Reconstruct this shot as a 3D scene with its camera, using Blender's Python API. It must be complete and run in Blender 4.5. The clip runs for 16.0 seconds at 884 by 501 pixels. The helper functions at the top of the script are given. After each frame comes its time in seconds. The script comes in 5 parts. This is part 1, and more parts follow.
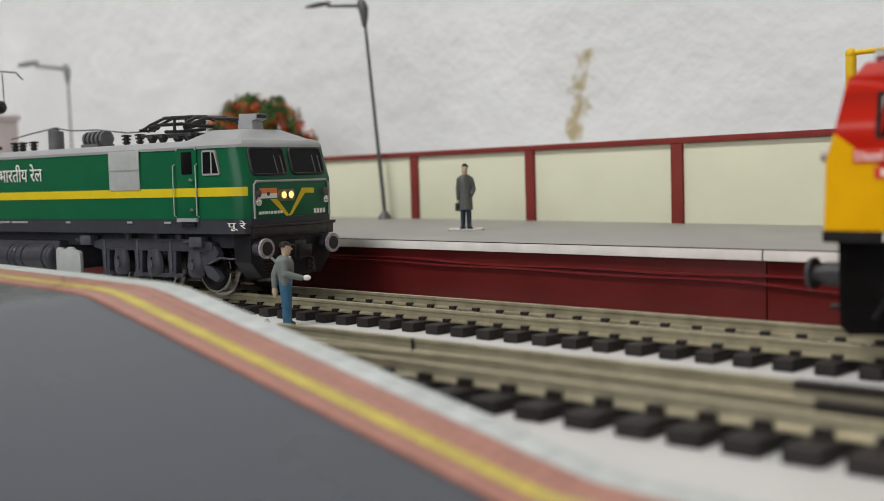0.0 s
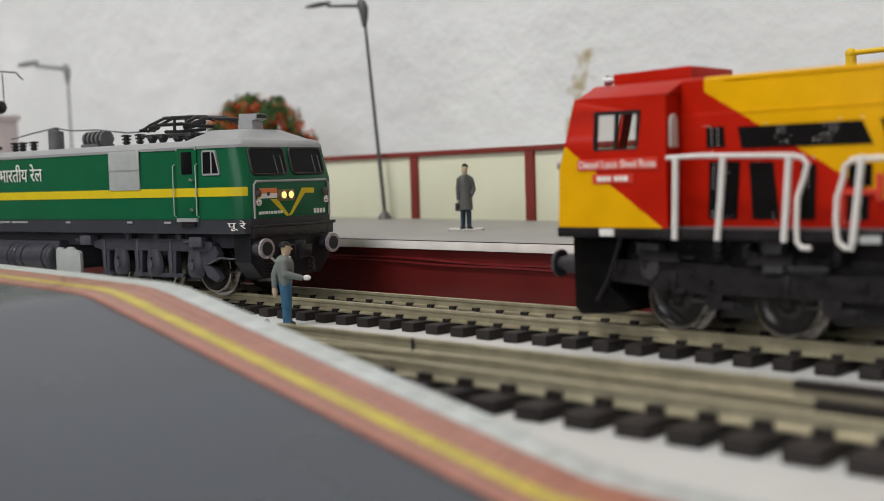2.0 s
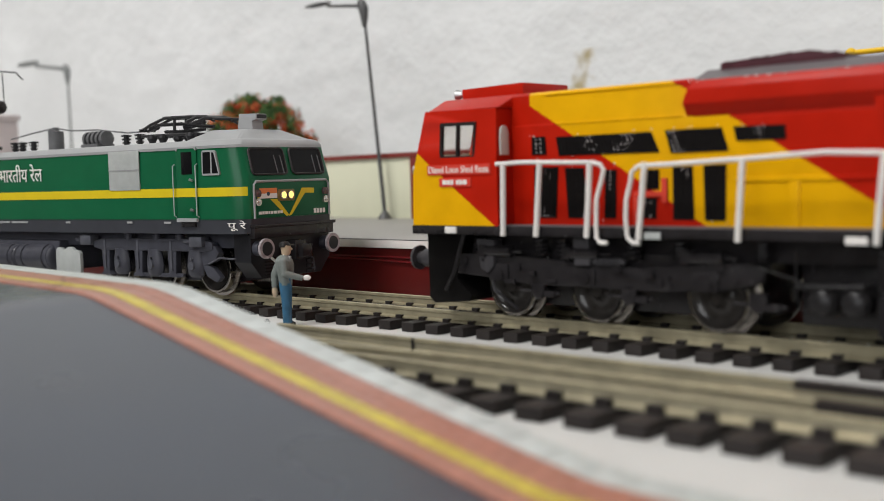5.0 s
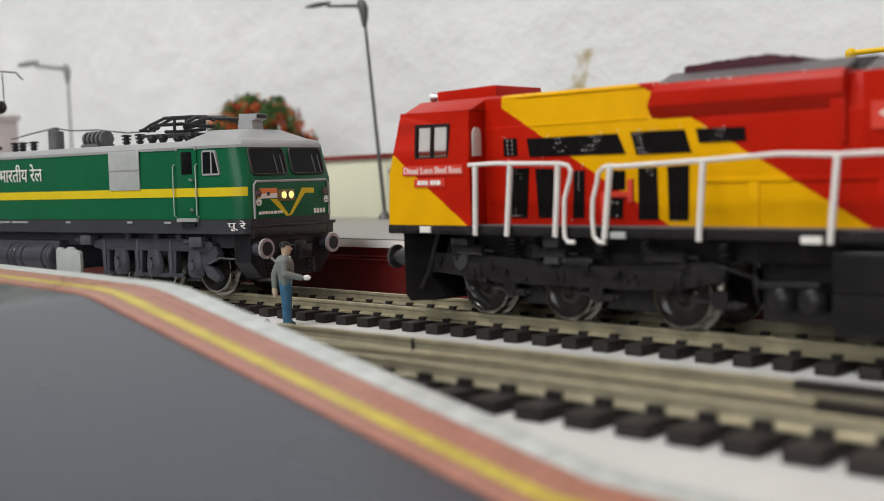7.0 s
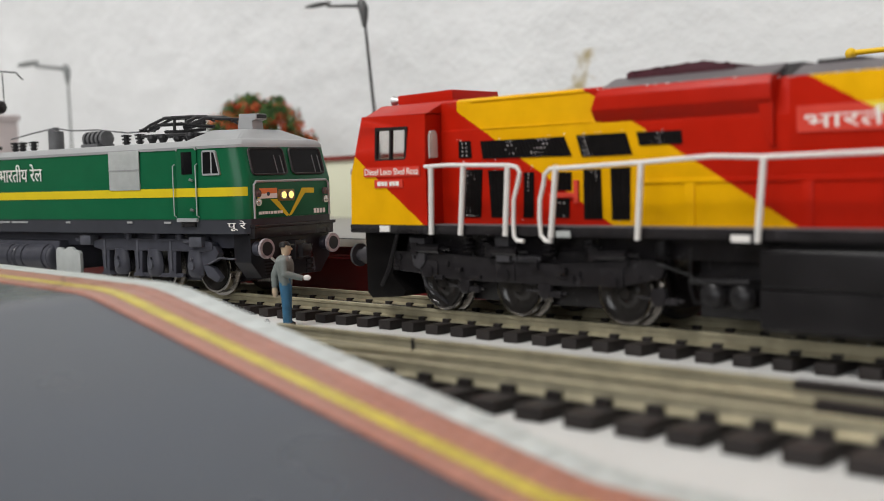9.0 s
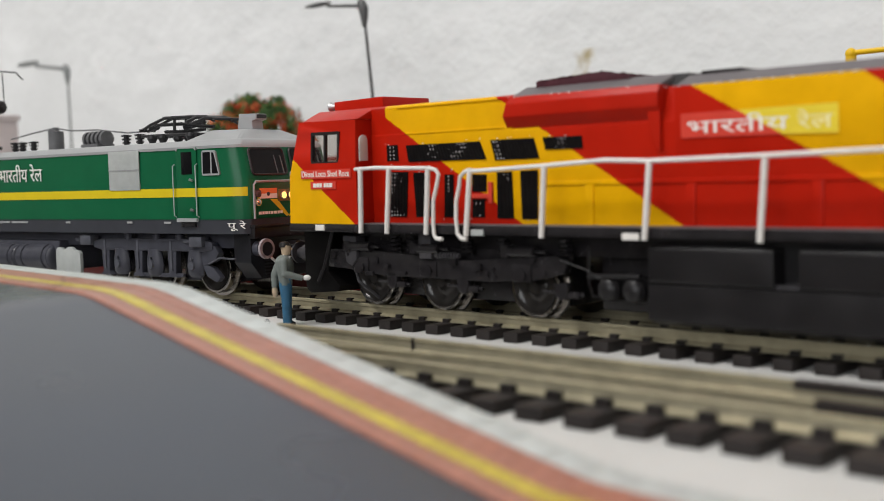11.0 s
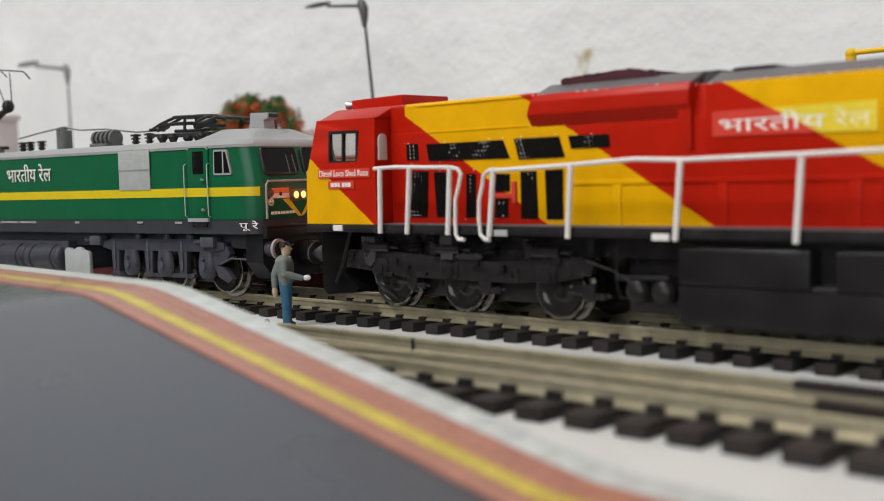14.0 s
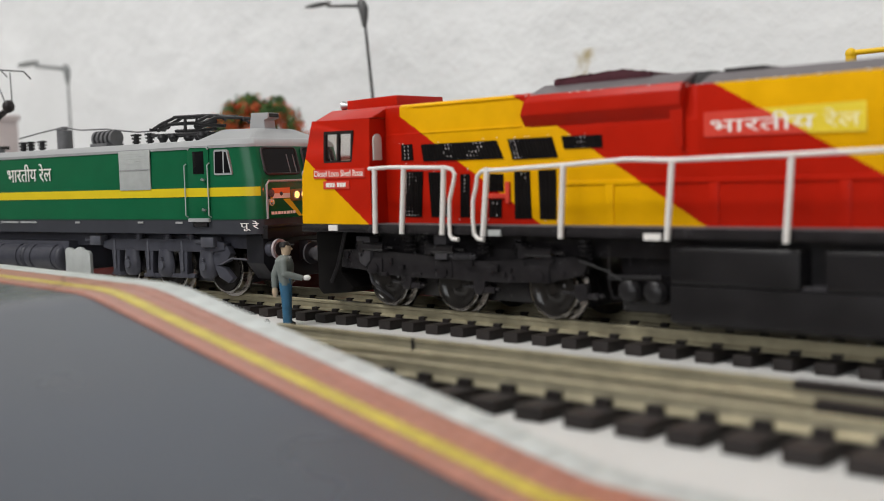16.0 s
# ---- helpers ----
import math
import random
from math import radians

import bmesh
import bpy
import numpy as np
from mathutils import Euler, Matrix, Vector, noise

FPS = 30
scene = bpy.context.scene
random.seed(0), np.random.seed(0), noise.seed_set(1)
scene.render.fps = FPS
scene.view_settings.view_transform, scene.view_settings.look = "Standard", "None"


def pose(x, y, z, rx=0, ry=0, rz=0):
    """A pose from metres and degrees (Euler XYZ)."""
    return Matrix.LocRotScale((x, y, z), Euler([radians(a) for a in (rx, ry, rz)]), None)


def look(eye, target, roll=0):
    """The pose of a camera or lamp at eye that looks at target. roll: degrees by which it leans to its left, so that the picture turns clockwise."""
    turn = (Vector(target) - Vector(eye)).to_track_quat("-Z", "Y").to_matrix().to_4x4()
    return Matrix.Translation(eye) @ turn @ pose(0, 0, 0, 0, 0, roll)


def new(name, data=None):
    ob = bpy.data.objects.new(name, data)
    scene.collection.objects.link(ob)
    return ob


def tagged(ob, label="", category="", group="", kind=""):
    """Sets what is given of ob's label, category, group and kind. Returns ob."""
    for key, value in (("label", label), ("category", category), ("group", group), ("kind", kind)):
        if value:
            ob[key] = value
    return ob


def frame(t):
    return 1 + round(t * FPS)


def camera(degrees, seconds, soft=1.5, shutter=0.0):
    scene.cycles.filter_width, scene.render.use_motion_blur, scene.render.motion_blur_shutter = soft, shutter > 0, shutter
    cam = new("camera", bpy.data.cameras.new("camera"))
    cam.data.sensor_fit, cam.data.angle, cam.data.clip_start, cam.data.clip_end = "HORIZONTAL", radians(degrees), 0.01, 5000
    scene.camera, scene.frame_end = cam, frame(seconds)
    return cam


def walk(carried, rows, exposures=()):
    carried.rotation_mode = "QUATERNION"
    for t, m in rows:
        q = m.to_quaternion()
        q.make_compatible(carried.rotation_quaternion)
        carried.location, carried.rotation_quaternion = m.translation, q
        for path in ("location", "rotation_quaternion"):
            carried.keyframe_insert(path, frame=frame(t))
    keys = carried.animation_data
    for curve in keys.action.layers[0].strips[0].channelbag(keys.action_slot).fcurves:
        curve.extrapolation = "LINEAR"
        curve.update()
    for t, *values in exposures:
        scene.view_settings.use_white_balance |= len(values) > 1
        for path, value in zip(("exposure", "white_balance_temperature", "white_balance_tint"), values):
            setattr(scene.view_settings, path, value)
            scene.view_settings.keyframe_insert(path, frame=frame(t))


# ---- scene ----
cam = camera(43.35, 16.0, soft=0.5)
S = 0.001055          # metres per layout unit; the layout is drawn about in millimetres
EYE = (0.0, -179.32, 32.98)
YAW, TILT, ROLL = 43.261, 3.890, 1.683
view = Matrix.Translation(Vector(EYE) * S) @ Euler((0, 0, radians(YAW))).to_matrix().to_4x4() @ Euler((radians(90 - TILT), 0, 0)).to_matrix().to_4x4() @ Euler((0, 0, radians(-ROLL))).to_matrix().to_4x4()
walk(cam, [(0.0, view), (16.0, view)], [(0.0, -0.13), (1.0, -0.15), (2.0, -0.14), (3.0, -0.05), (4.0, 0.01), (7.0, 0.03), (16.0, 0.03)])
cam.data.dof.use_dof = True
cam.data.dof.focus_distance = 275 * S
cam.data.dof.aperture_fstop = 18.0

# ---- world and lights ----
world = bpy.data.worlds.new("room_air")
scene.world = world
world.use_nodes = True
world.node_tree.nodes["Background"].inputs[0].default_value = (0.75, 0.80, 0.9, 1)
world.node_tree.nodes["Background"].inputs[1].default_value = 0.02


def area_lamp(name, at, target, sx, sy, watts, colour):
    data = bpy.data.lights.new(name, "AREA")
    data.shape, data.size, data.size_y, data.energy, data.color = "RECTANGLE", sx, sy, watts, colour
    ob = new(name, data)
    ob.matrix_world = look(at, target)
    return ob


# unseen ceiling tube light placed by the shadows; added frontal fill behind the camera
area_lamp("tube_light_glow", (-0.58, -1.08, 1.66), (-0.2, 0.0, 0.0), 1.2, 0.10, 30.5, (1.0, 0.985, 0.962))
area_lamp("window_daylight", (0.35, -2.28, 0.75), (-0.2, 0.0, 0.05), 1.3, 1.1, 19.5, (0.97, 0.98, 1.0))


# ---- materials ----
def mat(name, colour, rough=0.6, metal=0.0, vary=0.12, scale=400.0, bump=0.15, fine=3000.0, random_shift=0.0, coat=0.0):
    m = bpy.data.materials.new(name)
    m.use_nodes = True
    nt = m.node_tree
    N, Lk = nt.nodes, nt.links
    b = N["Principled BSDF"]
    b.inputs["Roughness"].default_value, b.inputs["Metallic"].default_value = rough, metal
    b.inputs["Coat Weight"].default_value = coat
    b.inputs["Specular IOR Level"].default_value = 0.3
    tc = N.new("ShaderNodeTexCoord")
    n1 = N.new("ShaderNodeTexNoise")
    n1.inputs["Scale"].default_value, n1.inputs["Detail"].default_value = scale, 5
    n2 = N.new("ShaderNodeTexNoise")
    n2.inputs["Scale"].default_value, n2.inputs["Detail"].default_value = fine, 3
    for n in (n1, n2):
        Lk.new(tc.outputs["Object"], n.inputs["Vector"])
    rgb = N.new("ShaderNodeRGB")
    rgb.outputs[0].default_value = (*colour, 1)
    r = N.new("ShaderNodeMapRange")
    r.inputs[1].default_value, r.inputs[2].default_value = 0.3, 0.7
    r.inputs[3].default_value, r.inputs[4].default_value = 1 - vary, 1 + vary
    Lk.new(n1.outputs[0], r.inputs[0])
    hsv = N.new("ShaderNodeHueSaturation")
    Lk.new(rgb.outputs[0], hsv.inputs["Color"])
    if random_shift:
        oi = N.new("ShaderNodeObjectInfo")
        r2 = N.new("ShaderNodeMapRange")
        r2.inputs[3].default_value, r2.inputs[4].default_value = 1 - random_shift, 1 + random_shift
        Lk.new(oi.outputs["Random"], r2.inputs[0])
        mu = N.new("ShaderNodeMath")
        mu.operation = "MULTIPLY"
        Lk.new(r.outputs[0], mu.inputs[0])
        Lk.new(r2.outputs[0], mu.inputs[1])
        Lk.new(mu.outputs[0], hsv.inputs["Value"])
    else:
        Lk.new(r.outputs[0], hsv.inputs["Value"])
    Lk.new(hsv.outputs[0], b.inputs["Base Color"])
    rr = N.new("ShaderNodeMapRange")
    rr.inputs[3].default_value, rr.inputs[4].default_value = max(0.02, rough - 0.1), min(1, rough + 0.1)
    Lk.new(n1.outputs[0], rr.inputs[0])
    Lk.new(rr.outputs[0], b.inputs["Roughness"])
    if bump:
        bp = N.new("ShaderNodeBump")
        bp.inputs["Strength"].default_value, bp.inputs["Distance"].default_value = bump, 0.0002
        Lk.new(n2.outputs[0], bp.inputs["Height"])
        Lk.new(bp.outputs[0], b.inputs["Normal"])
    return m


def glow(name, colour, strength):
    m = bpy.data.materials.new(name)
    m.use_nodes = True
    b = m.node_tree.nodes["Principled BSDF"]
    b.inputs["Base Color"].default_value = (*colour, 1)
    b.inputs["Emission Color"].default_value = (*colour, 1)
    b.inputs["Emission Strength"].default_value = strength
    return m


def math_node(nt, op, a, b=None):
    n = nt.nodes.new("ShaderNodeMath")
    n.operation = op
    for i, v in enumerate((a, b)):
        if v is None:
            continue
        if isinstance(v, (int, float)):
            n.inputs[i].default_value = v
        else:
            nt.links.new(v, n.inputs[i])
    return n.outputs[0]


def livery_mat():
    """Red paint with the slanting yellow bands of the diesel, in the locomotive's own space."""
    m = mat("red_yellow_paint", (0.50, 0.022, 0.016), 0.38, 0, 0.07, 150, 0.06, 2500, coat=0.15)
    nt = m.node_tree
    tc = nt.nodes.new("ShaderNodeTexCoord")
    sep = nt.nodes.new("ShaderNodeSeparateXYZ")
    nt.links.new(tc.outputs["Object"], sep.inputs[0])
    wob = nt.nodes.new("ShaderNodeTexNoise")
    wob.inputs["Scale"].default_value = 500
    nt.links.new(tc.outputs["Object"], wob.inputs["Vector"])
    w = math_node(nt, "MULTIPLY", math_node(nt, "SUBTRACT", wob.outputs[0], 0.5), 0.5)
    x = math_node(nt, "DIVIDE", sep.outputs[0], S)
    z = math_node(nt, "ADD", math_node(nt, "DIVIDE", sep.outputs[2], S), w)

    def line(k):
        return math_node(nt, "ADD", z, math_node(nt, "MULTIPLY", x, k))

    def above(v, c):
        return math_node(nt, "GREATER_THAN", v, c)

    def below(v, c):
        return math_node(nt, "LESS_THAN", v, c)

    band1 = math_node(nt, "MULTIPLY", math_node(nt, "MULTIPLY", above(line(0.6), 57.4), above(x, 27.3)), below(line(0.597), 78.2))
    band2 = math_node(nt, "MULTIPLY", above(line(0.56), 99.4), below(line(0.6), 121.0))
    band3 = math_node(nt, "MULTIPLY", above(line(0.6), 152.0), below(line(0.6), 180.0))
    nose = math_node(nt, "MULTIPLY", below(line(0.716), 34.2), below(x, 23.2))
    yellow = math_node(nt, "MAXIMUM", math_node(nt, "MAXIMUM", band1, band2), math_node(nt, "MAXIMUM", band3, nose))
    mix = nt.nodes.new("ShaderNodeMix")
    mix.data_type = "RGBA"
    nt.links.new(yellow, mix.inputs[0])
    mix.inputs[6].default_value = (0.44, 0.0120, 0.0030, 1)
    mix.inputs[7].default_value = (0.745, 0.385, 0.0012, 1)
    hsv = [n for n in nt.nodes if n.type == "HUE_SAT"][0]
    nt.links.new(mix.outputs[2], hsv.inputs["Color"])
    nt.nodes["Principled BSDF"].inputs["Specular IOR Level"].default_value = 0.14
    nt.nodes["Principled BSDF"].inputs["Coat Weight"].default_value = 0.03
    return m


STAIN = (-291.5, 88.0)


def plaster_mat():
    m = mat("white_plaster", (0.74, 0.73, 0.71), 0.85, 0, 0.05, 14, 0.9, 75)
    nt = m.node_tree
    bp = [n for n in nt.nodes if n.type == "BUMP"][0]
    bp.inputs["Distance"].default_value = 0.0018
    N, Lk = nt.nodes, nt.links
    tc = N.new("ShaderNodeTexCoord")
    sep = N.new("ShaderNodeSeparateXYZ")
    Lk.new(tc.outputs["Object"], sep.inputs[0])
    x = math_node(nt, "DIVIDE", sep.outputs[0], S)
    z = math_node(nt, "DIVIDE", sep.outputs[2], S)
    n = N.new("ShaderNodeTexNoise")
    n.inputs["Scale"].default_value, n.inputs["Detail"].default_value = 130, 6
    Lk.new(tc.outputs["Object"], n.inputs["Vector"])
    # bare streak where the paint has flaked off, wider at its top
    down = math_node(nt, "SUBTRACT", STAIN[1], z)
    mid = math_node(nt, "SUBTRACT", STAIN[0], math_node(nt, "MULTIPLY", down, 0.26))
    off = math_node(nt, "ABSOLUTE", math_node(nt, "SUBTRACT", x, mid))
    wide = math_node(nt, "SUBTRACT", 6.2, math_node(nt, "MULTIPLY", down, 0.04))
    edge = math_node(nt, "ADD", math_node(nt, "SUBTRACT", wide, off), math_node(nt, "MULTIPLY", math_node(nt, "SUBTRACT", n.outputs[0], 0.56), 24.0))
    inside = math_node(nt, "MULTIPLY", math_node(nt, "GREATER_THAN", down, math_node(nt, "MULTIPLY", n.outputs[0], 2.0)), math_node(nt, "LESS_THAN", down, 50.0))
    soft = N.new("ShaderNodeMapRange")
    soft.inputs[1].default_value, soft.inputs[2].default_value = -2.0, 4.0
    Lk.new(edge, soft.inputs[0])
    fac = math_node(nt, "MULTIPLY", soft.outputs[0], inside)
    # faint grey smudges
    g = N.new("ShaderNodeTexNoise")
    g.inputs["Scale"].default_value, g.inputs["Detail"].default_value = 38, 4
    Lk.new(tc.outputs["Object"], g.inputs["Vector"])
    smudge = N.new("ShaderNodeMapRange")
    smudge.inputs[1].default_value, smudge.inputs[2].default_value, smudge.inputs[3].default_value, smudge.inputs[4].default_value = 0.60, 0.80, 0.0, 0.14
    Lk.new(g.outputs[0], smudge.inputs[0])
    hsv = [k for k in N if k.type == "HUE_SAT"][0]
    mix1 = N.new("ShaderNodeMix")
    mix1.data_type = "RGBA"
    Lk.new(smudge.outputs[0], mix1.inputs[0])
    mix1.inputs[6].default_value, mix1.inputs[7].default_value = (0.725, 0.73, 0.735, 1), (0.50, 0.53, 0.54, 1)
    mix2 = N.new("ShaderNodeMix")
    mix2.data_type = "RGBA"
    Lk.new(fac, mix2.inputs[0])
    Lk.new(mix1.outputs[2], mix2.inputs[6])
    mix2.inputs[7].default_value = (0.43, 0.36, 0.225, 1)
    Lk.new(mix2.outputs[2], hsv.inputs["Color"])
    return m


M_wall = plaster_mat()
M_paint = mat("room_paint", (0.40, 0.39, 0.36), 0.8, 0, 0.05, 5, 0.1, 100)
M_sheet = mat("white_sheet", (0.60, 0.595, 0.58), 0.6, 0, 0.04, 60, 0.1, 1500)
M_floor = mat("room_floor_tiles", (0.20, 0.18, 0.16), 0.4, 0, 0.1, 8, 0.05, 200)
M_wood = mat("table_wood", (0.25, 0.15, 0.08), 0.5, 0, 0.2, 30, 0.1, 400)
M_cream = mat("cream_card", (0.665, 0.665, 0.51), 0.7, 0, 0.04, 40, 0.08, 2000)
M_maroon = mat("maroon_paint", (0.19, 0.028, 0.022), 0.6, 0, 0.12, 120, 0.1, 2000)
M_riser = mat("maroon_riser", (0.088, 0.0065, 0.0055), 0.4, 0, 0.15, 60, 0.1, 1200)
M_wire = mat("maroon_wire", (0.13, 0.012, 0.014), 0.13, 0, 0.1, 100, 0.0)
M_deck = mat("grey_platform_top", (0.30, 0.29, 0.27), 0.55, 0, 0.07, 50, 0.1, 1500)
M_edge = mat("white_platform_edge", (0.66, 0.63, 0.60), 0.6, 0, 0.12, 120, 0.15, 1500)
M_rail = mat("nickel_silver_rail", (0.35, 0.315, 0.215), 0.5, 0.5, 0.18, 300, 0.1, 4000)
# rail metal again, paler to stand for the white sheet's reflection
M_railside = mat("rail_side_sheen", (0.48, 0.44, 0.32), 0.36, 0.6, 0.12, 300, 0.06, 3000)
M_sleeper = mat("black_plastic_sleeper", (0.021, 0.017, 0.016), 0.55, 0, 0.25, 500, 0.2, 4000, random_shift=0.2)
M_asphalt = mat("grey_vinyl", (0.032, 0.040, 0.056), 0.27, 0, 0.26, 22, 0.08, 700)
M_brick = mat("red_paver", (0.385, 0.165, 0.118), 0.3, 0, 0.22, 260, 0.2, 3000, random_shift=0.07)
M_yellow = mat("yellow_paver", (0.56, 0.45, 0.055), 0.3, 0, 0.16, 300, 0.2, 3000, random_shift=0.1)
M_white = mat("white_kerb", (0.51, 0.54, 0.53), 0.35, 0, 0.14, 180, 0.2, 3000, random_shift=0.05)
for m_ in (M_asphalt, M_brick, M_yellow, M_white):
    m_.node_tree.nodes["Principled BSDF"].inputs["Specular IOR Level"].default_value = 0.38
M_livery = livery_mat()
M_redpaint = mat("red_paint", (0.44, 0.0120, 0.0030), 0.38, 0, 0.07, 150, 0.06, 2500)
M_redpaint.node_tree.nodes["Principled BSDF"].inputs["Specular IOR Level"].default_value = 0.2
M_black = mat("black_underframe", (0.0185, 0.0168, 0.0182), 0.24, 0, 0.25, 300, 0.12, 2500)
# grey fittings, tone raised to put highlights on the bogies
M_hanger = mat("dark_grey_plastic", (0.045, 0.043, 0.047), 0.38, 0, 0.3, 400, 0.15, 2500)
M_matteblack = mat("matte_black_plough", (0.005, 0.0045, 0.0045), 0.4, 0, 0.2, 300, 0.12, 2500)
for m_, v_ in ((M_black, 0.34), (M_matteblack, 0.08), (M_hanger, 0.3)):
    m_.node_tree.nodes["Principled BSDF"].inputs["Specular IOR Level"].default_value = v_
M_bufrim = mat("worn_buffer_rim", (0.36, 0.32, 0.335), 0.45, 0.1, 0.3, 700, 0.15, 3000)
M_black2 = mat("dark_tank_paint", (0.0125, 0.0115, 0.0125), 0.36, 0, 0.2, 120, 0.1, 2500)
M_mesh = mat("black_grille", (0.006, 0.005, 0.005), 0.5, 0, 0.3, 900, 0.6, 2600)


def fleck_mat():
    m = mat("mesh_wire_glints", (0.009, 0.008, 0.008), 0.35, 0.0, 0.2, 900, 0.1)
    nt = m.node_tree
    tc = nt.nodes.new("ShaderNodeTexCoord")
    n = nt.nodes.new("ShaderNodeTexNoise")
    n.inputs["Scale"].default_value, n.inputs["Detail"].default_value = 1700, 2
    mp = nt.nodes.new("ShaderNodeMapping")
    mp.inputs["Scale"].default_value = (1.0, 1.0, 0.4)
    nt.links.new(tc.outputs["Object"], mp.inputs["Vector"])
    nt.links.new(mp.outputs["Vector"], n.inputs["Vector"])
    big = nt.nodes.new("ShaderNodeTexNoise")
    big.inputs["Scale"].default_value = 110
    nt.links.new(tc.outputs["Object"], big.inputs["Vector"])
    sep = nt.nodes.new("ShaderNodeSeparateXYZ")
    nt.links.new(tc.outputs["Object"], sep.inputs[0])
    # pale dashes in rows, coloured in as glints on the wires
    rows = math_node(nt, "SINE", math_node(nt, "MULTIPLY", sep.outputs[2], 2 * math.pi / (0.8 * S)))
    glint_zone = math_node(nt, "GREATER_THAN", math_node(nt, "ADD", math_node(nt, "MULTIPLY", n.outputs[0], 0.35), big.outputs[0]), 0.73)
    fac = math_node(nt, "MULTIPLY", math_node(nt, "GREATER_THAN", rows, 0.25), glint_zone)
    mix = nt.nodes.new("ShaderNodeMix")
    mix.data_type = "RGBA"
    nt.links.new(fac, mix.inputs[0])
    mix.inputs[6].default_value, mix.inputs[7].default_value = (0.009, 0.008, 0.008, 1), (0.6, 0.56, 0.56, 1)
    hsv = [k for k in nt.nodes if k.type == "HUE_SAT"][0]
    nt.links.new(mix.outputs[2], hsv.inputs["Color"])
    return m


M_fleck = fleck_mat()
for m_ in (M_mesh, M_fleck):
    m_.node_tree.nodes["Principled BSDF"].inputs["Specular IOR Level"].default_value = 0.1
M_greyroof = mat("dark_grey_roof", (0.13, 0.115, 0.12), 0.5, 0, 0.12, 200, 0.1, 2500)
M_rust = mat("dark_maroon_fan", (0.06, 0.015, 0.022), 0.6, 0, 0.3, 500, 0.3, 3000)
M_whitewire = mat("white_plastic", (0.75, 0.72, 0.69), 0.45, 0, 0.05, 200, 0.03)
M_signred = mat("sign_red", (0.62, 0.055, 0.035), 0.4, 0, 0.05, 200, 0.02)
M_signyel = mat("sign_yellow", (0.78, 0.60, 0.045), 0.4, 0, 0.05, 200, 0.02)
M_letter = mat("white_lettering", (0.80, 0.78, 0.74), 0.5, 0, 0.03, 300, 0.0)
M_letpale = mat("faded_lettering", (0.82, 0.75, 0.42), 0.5, 0, 0.08, 300, 0.0)
M_silver = mat("silver_horn", (0.42, 0.42, 0.42), 0.35, 0.8, 0.08, 200, 0.02)
M_wheel = mat("bright_wheel_steel", (0.36, 0.34, 0.32), 0.2, 1.0, 0.15, 300, 0.05)
M_wheelface = mat("dark_glossy_wheel_face", (0.030, 0.027, 0.025), 0.14, 0.0, 0.2, 300, 0.05)
# solid pale pane; its colour stands for the bright view through glass
M_pane = mat("pale_pane_view", (0.62, 0.60, 0.57), 0.25, 0, 0.08, 120, 0.02)
M_glass = bpy.data.materials.new("clear_glass")
M_glass.use_nodes = True
for key, value in (("Transmission Weight", 1.0), ("Roughness", 0.03), ("IOR", 1.3), ("Base Color", (0.93, 0.91, 0.89, 1))):
    M_glass.node_tree.nodes["Principled BSDF"].inputs[key].default_value = value
M_frame = mat("black_window_frame", (0.02, 0.015, 0.015), 0.4, 0, 0.1, 300, 0.02)
M_green = mat("green_paint", (0.0055, 0.103, 0.042), 0.33, 0, 0.07, 120, 0.05, 2500, coat=0.05)
M_green.node_tree.nodes["Principled BSDF"].inputs["Specular IOR Level"].default_value = 0.2
M_stripe = mat("yellow_stripe", (0.66, 0.50, 0.012), 0.4, 0, 0.05, 200, 0.03)
M_ltgrey = mat("light_grey_roof", (0.33, 0.335, 0.34), 0.45, 0, 0.06, 120, 0.06)
M_silvgrey = mat("silver_grille", (0.46, 0.48, 0.47), 0.4, 0.2, 0.06, 400, 0.1, 4000)
M_slate = mat("slate_underframe", (0.049, 0.050, 0.063), 0.42, 0, 0.2, 300, 0.12)
M_slatelight = mat("pale_slate_casting", (0.075, 0.077, 0.092), 0.42, 0, 0.25, 350, 0.15)
# slate darkened for the nose's shaded front; also the dark buffer faces
M_nosebeam = mat("shade_dark_slate", (0.012, 0.012, 0.015), 0.4, 0, 0.2, 300, 0.12)
M_skirt = mat("slate_skirt", (0.040, 0.042, 0.051), 0.45, 0, 0.1, 200, 0.05)
M_darkglass = mat("dark_glass", (0.007, 0.007, 0.008), 0.1, 0, 0.1, 100, 0.0)
M_darkglass.node_tree.nodes["Principled BSDF"].inputs["Specular IOR Level"].default_value = 0.12
M_lampon = glow("lit_headlight", (1.0, 0.56, 0.13), 2.0)
M_tail = glow("lit_red_tail_lamp", (1.0, 0.035, 0.015), 120.0)
M_brass = mat("dull_brass", (0.22, 0.15, 0.05), 0.4, 0.3, 0.2, 400, 0.05)
M_lampring = mat("lamp_rim", (0.6, 0.58, 0.55), 0.25, 0.8, 0.05, 300, 0.0)
M_redlens = mat("red_lens", (0.10, 0.07, 0.07), 0.15, 0, 0.05, 200, 0.0)
M_orange = mat("flag_orange", (0.75, 0.22, 0.06), 0.5, 0, 0.03, 200, 0.0)
M_pole = mat("grey_lamp_pole", (0.10, 0.10, 0.10), 0.45, 0.3, 0.1, 300, 0.05)
M_polelight = mat("pale_grey_lamp_pole", (0.24, 0.25, 0.25), 0.5, 0.2, 0.1, 300, 0.05)
M_insul = mat("grey_insulator", (0.12, 0.12, 0.125), 0.4, 0, 0.15, 400, 0.1)
